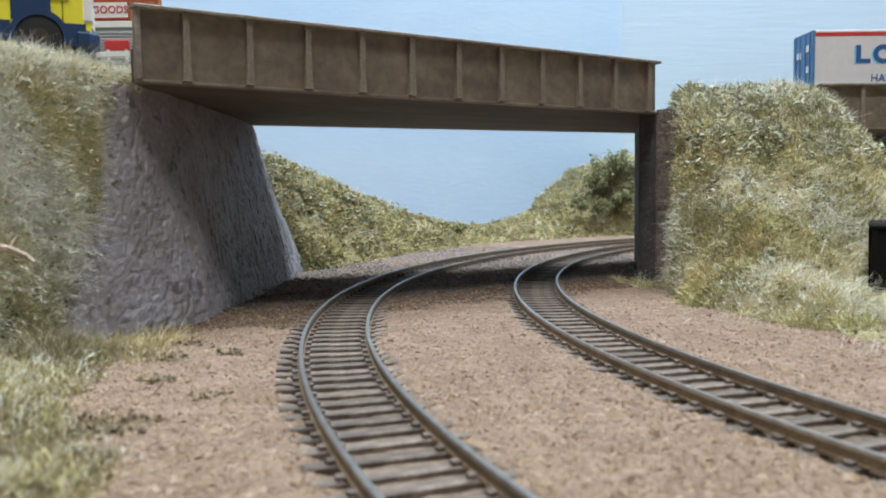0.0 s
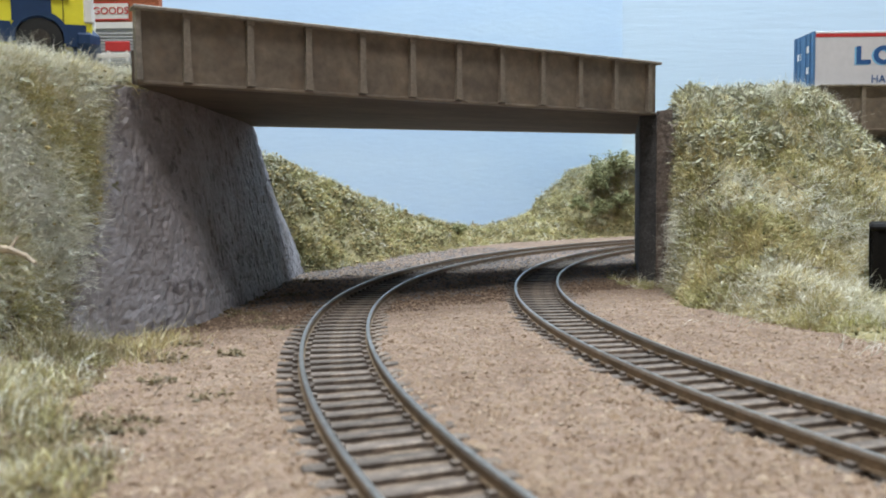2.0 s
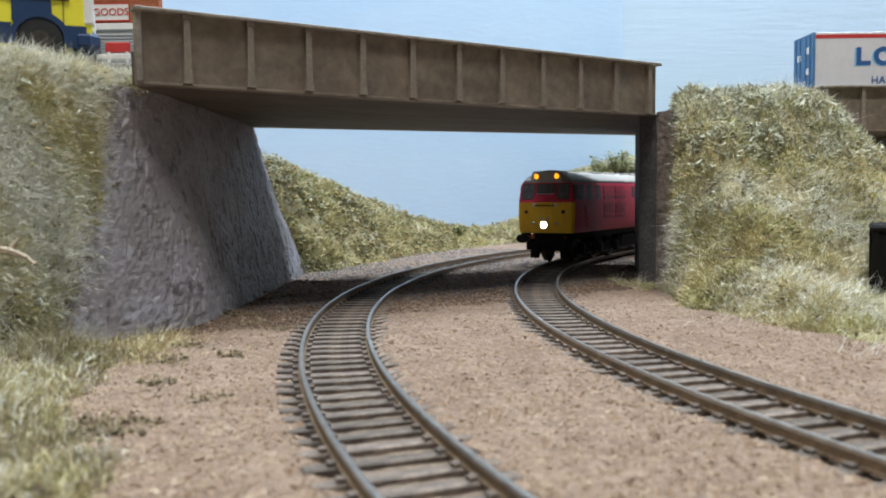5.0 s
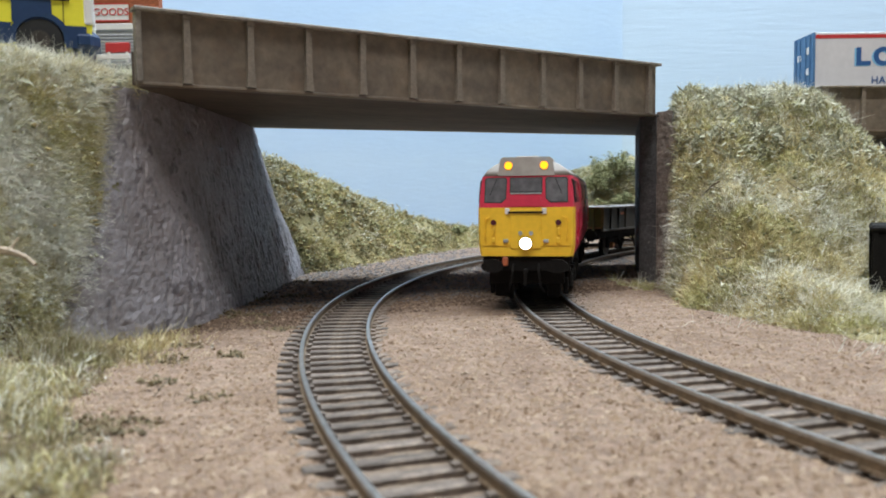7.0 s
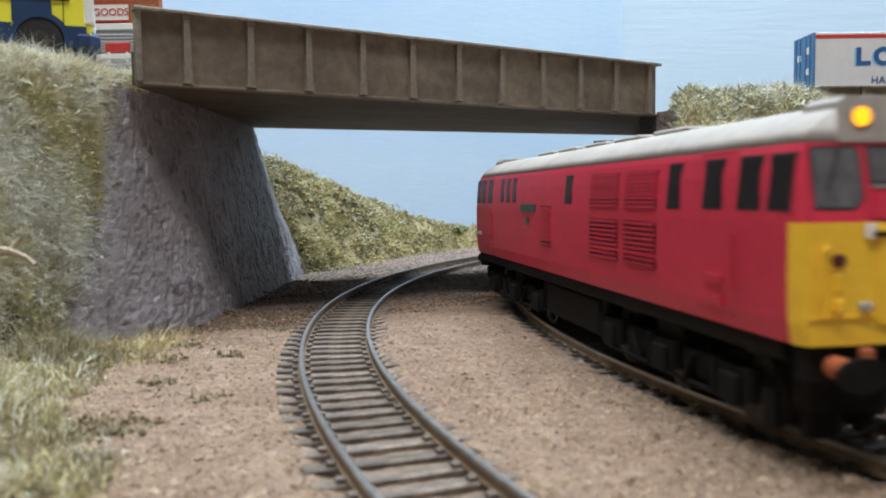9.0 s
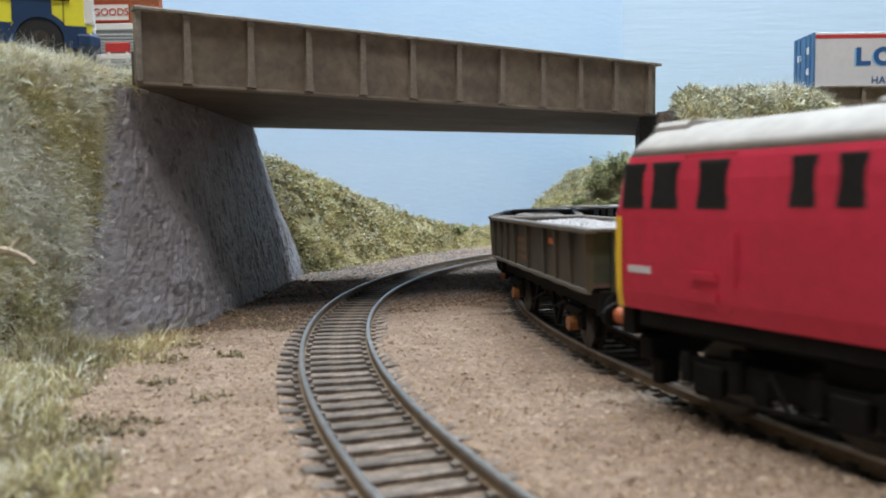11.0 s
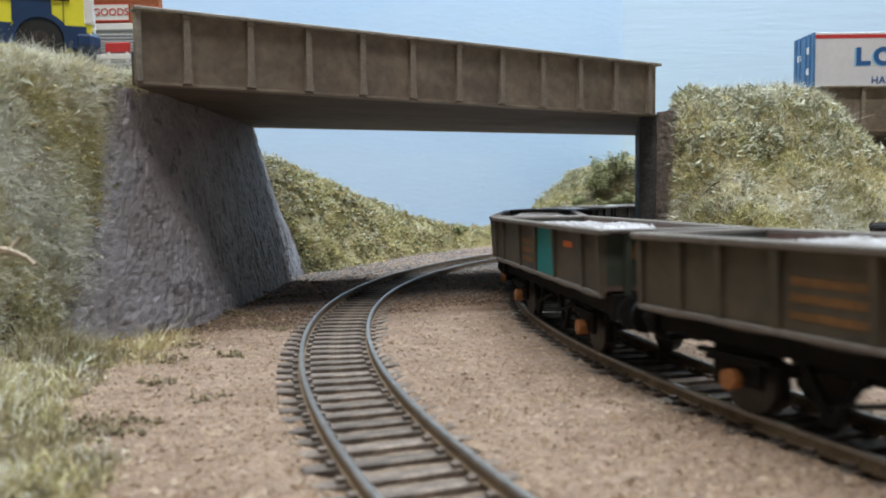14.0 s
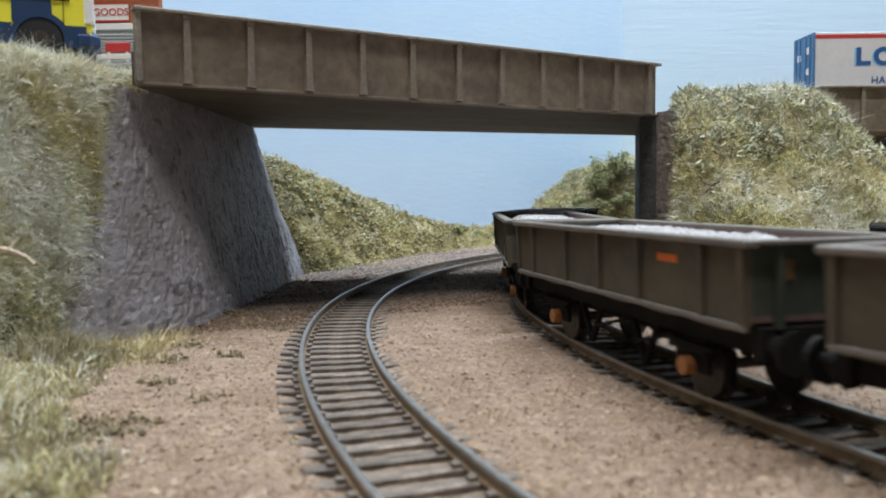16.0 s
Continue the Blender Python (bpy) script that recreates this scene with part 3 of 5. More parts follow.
def hills():
    left, lv, lf, lrng = grassy("hill_left", "straw-green static grass bank below the road", hill_left, np.linspace(-240, -30, 100), np.linspace(70, 312, 120), 125000, 3,
           [(M_GREEN, 0.18, 3.2, 0.10, "green_grass"), (M_STRAW, 0.34, 3.5, 0.095, "straw_grass"), (M_PALE, 0.54, 4.2, 0.08, "pale_grass")],
           view=lambda c: (1 - (c[:, 2] < 71) * (c[:, 1] > 259 + (-100 - c[:, 0]) * 0.70) * (c[:, 0] > -140)) * (0.06 + 0.94 * np.maximum(smooth01((c[:, 2] - 6) / 14), 0.05)) * (c[:, 0] > -0.62 * c[:, 1] - 12) * (c[:, 0] > -135) * (1.0 * (c[:, 2] > -3.6)) + 1e-5, clumps=160, crest=6000, pale_from=-12.0, sprigs=40)
    p, _ = scatter(lv, lf, 19000, lrng, lambda c: (c[:, 2] < 12) * (c[:, 2] > -4.6) * (c[:, 0] > -0.62 * c[:, 1] - 12) + 1e-7)
    # short blurred turf that thins out towards the track, and a few taller tufts at the foot of the wall
    near = lambda c: (c[:, 2] < 16) * (c[:, 0] > -0.62 * c[:, 1] - 12) * (c[:, 1] < 245) * smooth01((-0.20 * c[:, 1] - c[:, 0]) / 50) * (0.25 + smooth01(np.array([fbm(a[0], a[1], 0.06, 2, 77.0) for a in c]) * 2.5 + 0.4)) + 1e-8
    for m, n, L in ((M_DULL, 30000, 2.0), (M_STRAW, 5000, 2.2), (M_GREEN, 4000, 1.8), (M_PALE, 1500, 2.6)):
        q, qn = scatter(lv, lf, n, lrng, near)
        blades("short_turf", q, qn, lrng, L, 0.10, m, left, 1.0)
    for x, y, n, sp in ((-85, 228, 700, 4.5), (-90, 216, 900, 5.0), (-97, 205, 900, 5.0), (-80, 238, 260, 4.0), (-76, 210, 160, 4.0)):
        xy = lrng.normal(0, sp, (n, 2)) + np.array([x, y])
        q = np.array([(a, b, hill_left(a, b)[2]) for a, b in xy if hill_left(a, b)[2] < 30])
        blades("wall_foot_tuft", q, np.tile((0.0, -0.2, 1.0), (len(q), 1)), lrng, 8.0, 0.08, M_STRAW if x > -88 else M_DULL, left, 0.75)
    crumbs("scattered_grains", p[:8000], lrng, 0.5, M_STONES, left, 0.7)
    crumbs("scattered_litter", p[8000:10000], lrng, 0.6, M_LITTER, left, 0.7)
    crumbs("scattered_soil", p[10000:], lrng, 0.65, M_SOILSHADE, left, 0.6)
    right, _, _, rrng = grassy("hill_right", "dry pale grass bank beside the bridge abutment", hill_right, np.linspace(82, 300, 100), np.linspace(165, 470, 120), 80000, 4,
           [(M_GREEN, 0.36, 3.8, 0.12, "green_grass"), (M_STRAW, 0.50, 4.4, 0.11, "straw_grass"), (M_DULL, 0.14, 3.6, 0.11, "dull_grass"), (M_PALE, 0.11, 8.0, 0.06, "pale_grass")],
           lean=1.1, crest=3200, sprigs=480, view=lambda c: (c[:, 0] < 0.60 * c[:, 1] + 12) * (c[:, 1] < 410) * (1.0 * (c[:, 2] > -4.2)) + 1e-5, clumps=900)
    # bleached mats of long fibres
    for x, y, sx, sy, n in ((154, 326, 7, 9, 900), (120, 262, 13, 6, 900), (142, 250, 12, 6, 800), (160, 300, 6, 8, 500), (134, 215, 16, 5, 500)):
        xy = rrng.normal(0, 1, (n, 2)) * np.array([sx, sy]) + np.array([x, y])
        q = np.array([(a, b, hill_right(a, b)[2] + 1.0) for a, b in xy])
        blades("bleached_mat", q, np.tile((-0.2, -0.5, 0.5), (n, 1)), rrng, 8.5, 0.06, M_PALE, right, 0.9, "", np.tile((0.9, -0.1, -0.35), (n, 1)))
    grassy("hill_rear", "olive green grass bank behind the curve", hill_rear, np.linspace(0.27, 1.5, 150), np.linspace(0, 110, 40), 60000, 5,
           [(M_GREEN, 0.26, 5.0, 0.20, "green_grass"), (M_STRAW, 0.36, 5.0, 0.20, "straw_grass"), (M_DULL, 0.34, 4.5, 0.20, "dull_grass"), (M_PALE, 0.08, 6.0, 0.11, "pale_grass")],
           view=lambda c: (np.arctan2(c[:, 1] - C1[1], C1[0] - c[:, 0]) < 1.15) * (np.hypot(c[:, 0] - C1[0], c[:, 1] - C1[1]) < R1 + 200) + 1e-5, clumps=4200, tuft=2.6, clump_size=0.95, sprigs=300)


# ---- bridge ----
GA_ = Vector((-97, 255, 0))
GB_ = Vector((99.5, 380, 0))
GDIR = (GB_ - GA_).normalized()
GLEN = (GB_ - GA_).length
GANG = math.degrees(math.atan2(GDIR.y, GDIR.x))


def bush(x, y, z, size, seed):
    rng = np.random.default_rng(seed)
    e = empty("bush", place(x, y, z), "dark olive scrubby bush on the grass bank", "bush", "bushes on the bank")
    c = rng.normal(0, 0.42, (14, 3)) * size * np.array([1.2, 0.9, 0.7]) + np.array([0, 0, size * 0.55])
    p = np.repeat(c, 60, 0) + rng.normal(0, 0.17, (840, 3)) * size
    tagged(crumbs("foliage", p, rng, 0.95, M_BUSH, e, 0.6), kind="stuff")
    bm = bmesh.new()
    for k in c[:6]:
        rod(bm, (0, 0, -2), tuple(k), 0.5, 0.2, 5)
    part("stems", bm, M_TWIG, e)
    return e


def girder(length, depth, z0, z1, at, e, name="girder", x0=0.0):
    """A plate girder along x with its outer face at y = 0."""
    g = part(name, boxes((x0, length, 0.6, depth, z0, z1 - 1.2)), M_GIRDER, e)
    part("top_flange", boxes((x0 - 1.2, length + 1.2, -2.4, depth + 1, z1 - 1.2, z1), bev=0.25), M_EDGE, g)
    part("bottom_flange", boxes((x0 - 0.3, length + 0.3, -0.2, depth + 0.6, z0 - 1.1, z0 - 0.02), bev=0.2), M_GIRDER, g)
    rng = random.Random(3)
    for x in at:
        w = 1.2
        pts = [(x - w, z0), (x + w, z0), (x + w * 0.85, z1 - 1.25), (x - w * 0.85, z1 - 1.25)]
        bm = prism(pts, 1, -1.2 - rng.uniform(0, 0.25), 0.62)
        prism([(x - w * 1.3, z0), (x + w * 1.3, z0), (x + w * 1.0, z0 + 4.5), (x - w * 1.0, z0 + 4.5)], 1, -1.5, 0.61, bm)
        box(bm, x - w * 1.15, x + w * 1.15, -1.7, 0.61, z1 - 2.6, z1 - 1.22, bev=0.15)
        part("stiffener", bm, M_STIFF, g, "")
    return g


def bridge():
    e = empty("railway_bridge", Matrix.Translation(GA_ * MM) @ pose(0, 0, 0, 0, 0, GANG), "brown rusty plate girder road bridge with stiffeners", "bridge")
    girder(GLEN, 3.0, 76.5, 99.3, [18.4 + 20.9 * i for i in range(11)], e, x0=3.2)
    part("end_strip", boxes((2.7, 4.5, -0.9, 3.0, 76.4, 98.1), bev=0.2), M_EDGE, e, "pale worn girder end")
    # deck with its underside, slightly widening to the far side
    far = [Vector((-101, 412, 0)), Vector((124, 503, 0))]
    inv = (Matrix.Translation(GA_) @ pose(0, 0, 0, 0, 0, GANG)).inverted()
    f0, f1 = inv @ far[0], inv @ far[1]
    pts = [(2, 3.1), (GLEN - 2, 3.1), (f1.x, f1.y), (f0.x, f0.y)]
    part("deck", prism(pts, 2, 75.6, 86), M_DECK, e, "brown bridge deck with dark underside")
    part("far_girder", prism([(f0.x, f0.y), (f1.x, f1.y), (f1.x, f1.y + 3), (f0.x, f0.y + 3)], 2, 75.4, 99), M_GIRDER, e)
    return e


def carved_wall(name, base, top, n, m, label, material, amp=0.7, thick=-9.0, seed=1.0):
    """A battered wall between two polylines, with carved block joints."""
    def lerp(P, t):
        d = [0.0]
        for a, b in zip(P, P[1:]):
            d.append(d[-1] + (Vector(b) - Vector(a)).length)
        s = t * d[-1]
        for i in range(len(P) - 1):
            if s <= d[i + 1] + 1e-6:
                k = (s - d[i]) / max(1e-6, d[i + 1] - d[i])
                return Vector(P[i]).lerp(Vector(P[i + 1]), k)
        return Vector(P[-1])
    rng = random.Random(int(seed * 100))
    verts = []
    shift = [rng.uniform(0, 1) for _ in range(60)]
    for i in range(n + 1):
        for j in range(m + 1):
            u, v = i / n, j / m
            a, b = lerp(base, u), lerp(top, u)
            p = a.lerp(b, v)
            q = lerp(base, min(1, u + 0.02)).lerp(lerp(top, min(1, u + 0.02)), v) - lerp(base, max(0, u - 0.02)).lerp(lerp(top, max(0, u - 0.02)), v)
            nrm = q.cross(b - a)
            nrm = nrm.normalized() if nrm.length > 1e-6 else Vector((1, 0, 0))
            # carved courses of uneven stones
            run = u * (lerp(base, 1) - lerp(base, 0)).length
            nick = max(0.0, fbm(run * 0.35, p.z * 1.5, 0.30, 2, seed + 11) - 0.16) * 0.9 + max(0.0, fbm(run * 1.3, p.z * 0.45, 0.26, 2, seed + 12) - 0.14) * 3.2
            c = p.z / 4.6 + 0.25 * fbm(run, p.z, 0.05, 2, seed)
            row = int(math.floor(c))
            cr = c - row
            hz = run / 7.5 + shift[row % 60] + 0.3 * fbm(run, p.z, 0.08, 2, seed + 5)
            cx = hz - math.floor(hz)
            joint = max(0.0, 1 - min(cr, 1 - cr) / 0.09) * (0.5 + fbm(run, p.z, 0.12, 2, seed + 3)) + max(0.0, 1 - min(cx, 1 - cx) / 0.055) * (0.4 + fbm(run, p.z, 0.15, 2, seed + 4))
            d = amp * (0.5 * fbm(run, p.z, 0.09, 2, seed) + 0.45 * fbm(run, p.z, 0.45, 2, seed + 2)) - 0.08 * amp * max(0.0, joint) - 0.75 * amp * min(1.0, nick)
            verts.append(p + nrm * d)
    w = m + 1
    faces = [(i * w + j, (i + 1) * w + j, (i + 1) * w + j + 1, i * w + j + 1) for i in range(n) for j in range(m)]
    front = len(verts)
    # a plain back gives it thickness
    back = []
    for i in (0, n // 2, n):
        for j in (0, m):
            p = verts[i * w + j]
            back.append(Vector((p.x + thick, p.y + 2, p.z)))
    verts += back
    b0 = front
    faces += [(b0, b0 + 1, b0 + 3, b0 + 2), (b0 + 2, b0 + 3, b0 + 5, b0 + 4)]
    faces += [(0, m, b0 + 1, b0), (n * w, b0 + 4, b0 + 5, n * w + m)]
    faces += [(m, (n // 2) * w + m, b0 + 3, b0 + 1), ((n // 2) * w + m, n * w + m, b0 + 5, b0 + 3)]
    o = raw(name, [tuple(v) for v in verts], faces, material, None, "", False)
    return tagged(o, label, "abutment", kind="structure")


def abutments():
    carved_wall("abutment_left", [(-122, 208, -5), (-112, 212, -5), (-105, 221, -5), (-99, 233, -5), (-94, 245, -5), (-89, 255, -5), (-84, 265, -5), (-80, 278, -5), (-78, 330, -5), (-78, 400, -5), (-77, 440, -5), (-78, 472, -5)],
                [(-122, 243, 75), (-112, 248, 75.3), (-106, 253, 75.3), (-103, 258, 75.3), (-100, 263, 75.3), (-98, 268, 75.3), (-96, 274, 75.3), (-95, 284, 75.3), (-94, 330, 75.3), (-94, 395, 75.3), (-96, 420, 75.3), (-106, 446, 74)],
                300, 130, "grey carved plaster stone abutment with splayed wing walls", M_PLASTER, 0.9, -9.0, 1.0)
    # the abutment's shaded face is given by its dark colour
    o = part("abutment_right", prism([(93.8, 388), (99.5, 380), (105, 386), (128, 480), (126, 505), (118, 500)], 2, -5, 76.0), M_SHADEWALL)
    tagged(o, "stone bridge abutment with its shade put into a dark colour", "abutment", kind="structure")
    carved_wall("wing_wall_right", [(99.6, 379.5, -5), (104, 373, -5), (112, 366, -5)], [(99.8, 380, 75), (103, 376, 75), (108, 372, 60)], 24, 70, "weathered stone wing wall at the grass bank", M_WING, 0.8, 6.0, 2.0)
    # added block, hides a bright gap between girder end and bank
    o = part("abutment_cap", prism([(100.5, 382.5), (106, 377), (126, 420), (112, 432)], 2, 62, 77.5), M_WING)
    tagged(o, "brown block added to close the gap at the bridge end", "abutment", kind="structure")
    # road surface behind and beside the bridge, on both banks
    o = part("road_left", prism([(-560, 264), (-128, 264), (-124, 284), (-110, 286), (-100, 279), (-100, 410), (-560, 410)], 2, 76, 86), M_ROAD)
    tagged(o, "grey tarmac road level with the bridge deck", "road", kind="structure")
    o = part("road_right", prism([(124, 396), (172, 405), (200, 470), (200, 600), (128, 505)], 2, 60, 86), M_ROAD)
    tagged(o, "grey tarmac road beyond the bridge", "road", kind="structure")


# ---- locomotive ----
LH = 106.5  # half the body length
PROFILE = [(16.6, 17.7), (17.2, 21.0), (17.4, 27.0), (17.4, 35.2), (17.3, 37.1), (17.0, 42.0), (16.5, 45.4), (16.2, 46.5), (14.6, 48.6), (11.6, 50.7), (8.0, 52.2), (4.0, 52.9), (0.0, 53.1)]


def rake(z):
    return 0.0 if z < 35.2 else (z - 35.2) * 0.22 if z < 46.5 else 2.5 + (z - 46.5) * 0.2


def loco_shell(z0, z1, xa=None, out=0.0, caps=True):
    """The part of the body between two heights; xa keeps only the nose past that place."""
    pts = [p for p in PROFILE if z0 - 1e-6 <= p[1] <= z1 + 1e-6]
    st = [(LH, 0.945), (LH - 0.8, 0.975), (LH - 2.4, 0.993), (LH - 5, 1.0)]
    xs = [(-x, k) for x, k in st] + [(-60, 1), (-20, 1), (20, 1), (60, 1)] + [(x, k) for x, k in reversed(st)]
    if xa is not None:
        xs = [(xa, 1.0)] + [(x, k) for x, k in reversed(st) if x > xa + 0.01]
    bm = bmesh.new()
    rings = []
    for x, k in xs:
        ring = []
        for sgn in (1, -1):
            seq = pts if sgn == 1 else pts[::-1]
            for y, z in seq:
                if sgn == -1 and y == 0.0:
                    continue
                xx = x + out * (1 if x > 0 else -1) if abs(x) > LH - 6 else x
                if abs(x) > LH - 20:
                    xx -= rake(z) * (1 if x > 0 else -1)
                ring.append(bm.verts.new((xx, sgn * (y * k + out), z)))
        rings.append(ring)
    n = len(rings[0])
    for a, b in zip(rings, rings[1:]):
        for i in range(n - 1):
            bm.faces.new((a[i], a[i + 1], b[i + 1], b[i]))
        bm.faces.new((a[n - 1], a[0], b[0], b[n - 1]))
    for ring in ([rings[0], rings[-1]] if xa is None else [rings[-1]]):
        i, j = 0, n - 1
        while j - i > 2:
            bm.faces.new((ring[i], ring[i + 1], ring[j - 1], ring[j]))
            i, j = i + 1, j - 1
        if j - i == 2:
            bm.faces.new((ring[i], ring[i + 1], ring[j]))
    return bm


def face_x(z):
    return LH - rake(z)


def front_plate(pts, thick, end, lift=0.12):
    """A thin plate lying on the raked cab front; pts are (y, z)."""
    bm = bmesh.new()
    a = [bm.verts.new((end * (face_x(z) + lift), y, z)) for y, z in pts]
    b = [bm.verts.new((end * (face_x(z) + lift - thick), y, z)) for y, z in pts]
    n = len(pts)
    for i in range(n):
        bm.faces.new((a[i], a[(i + 1) % n], b[(i + 1) % n], b[i]))
    bm.faces.new(a)
    bm.faces.new(b[::-1])
    return bm


def side_w(z):
    return float(np.interp(z, [p[1] for p in PROFILE], [p[0] for p in PROFILE]))


def side_plate(x0, x1, z0, z1, s, lift=0.15, thick=0.6):
    bm = bmesh.new()
    y0, y1 = side_w(z0) + lift, side_w(z1) + lift
    a = [bm.verts.new(c) for c in ((x0, s * y0, z0), (x1, s * y0, z0), (x1, s * y1, z1), (x0, s * y1, z1))]
    b = [bm.verts.new((v.co.x, v.co.y - s * thick, v.co.z)) for v in a]
    for i in range(4):
        bm.faces.new((a[i], a[(i + 1) % 4], b[(i + 1) % 4], b[i]))
    bm.faces.new(a)
    bm.faces.new(b[::-1])
    return bm


def wheelset(r, parent, x, z, axle=True, name="wheelset"):
    bm = bmesh.new()
    for s in (1, -1):
        rod(bm, (0, s * (GAUGE / 2 - 1.2), 0), (0, s * (GAUGE / 2 + 0.9), 0), r, seg=20)
        rod(bm, (0, s * (GAUGE / 2 - 1.7), 0), (0, s * (GAUGE / 2 - 1.1), 0), r + 0.7, seg=20)
        for k in range(3):
            a = k * 2.094
            rod(bm, (math.cos(a) * r * 0.55, s * (GAUGE / 2 + 0.7), math.sin(a) * r * 0.55), (math.cos(a) * r * 0.55, s * (GAUGE / 2 + 1.05), math.sin(a) * r * 0.55), r * 0.2, seg=8)
    rod(bm, (0, -GAUGE / 2, 0), (0, GAUGE / 2, 0), 1.1, seg=8)
    o = part(name, bm, M_STEEL, parent, "dark steel wheels on an axle")
    o.matrix_basis = place(x, 0, z)
    return o


SPIN = []  # (wheelset, radius, x, z)


def loco_bogie(parent, x):
    b = part("bogie", boxes((-30, 30, 11.4, 13.8, 5.5, 10.5), (-30, 30, -13.8, -11.4, 5.5, 10.5), (-26, -20, -11, 11, 7, 12), (20, 26, -11, 11, 7, 12), (-6, 6, -13, 13, 8, 15), bev=0.4), M_BLACK, parent, "black six-wheel bogie")
    b.matrix_basis = place(x, 0, 0)
    for ax in (-27, 0, 27):
        for s in (1, -1):
            bm = boxes((ax - 3.2, ax + 3.2, s * 14.6 - 1.1, s * 14.6 + 1.1, 4.2, 9.5), bev=0.4)
            box(bm, ax - 7, ax + 7, s * 14.1 - 0.6, s * 14.1 + 0.6, 9.0, 10.4)
            for o in (-5.5, 5.5):
                rod(bm, (ax + o, s * 14.2, 5.5), (ax + o, s * 14.2, 11), 1.4, seg=8)
            part("axlebox", bm, M_BLACK, b)
            part("brake_block", boxes((ax + 9, ax + 12, s * 13.6 - 0.8, s * 13.6 + 0.8, 3.0, 9), bev=0.3), M_BLACK, b)
    part("brake_rigging", rods(((-30, 14.6, 4.0), (30, 14.6, 4.6), 0.5), ((-30, -14.6, 4.0), (30, -14.6, 4.6), 0.5), ((-14, 15, 10), (-10, 15, 4), 0.5), ((14, 15, 10), (10, 15, 4), 0.5), ((-14, -15, 10), (-10, -15, 4), 0.5), ((14, -15, 10), (10, -15, 4), 0.5)), M_BLACK, b)
    for ax in (-27, 0, 27):
        SPIN.append((wheelset(6.8, b, ax, 6.8), 6.8, ax, 6.8))
    return b


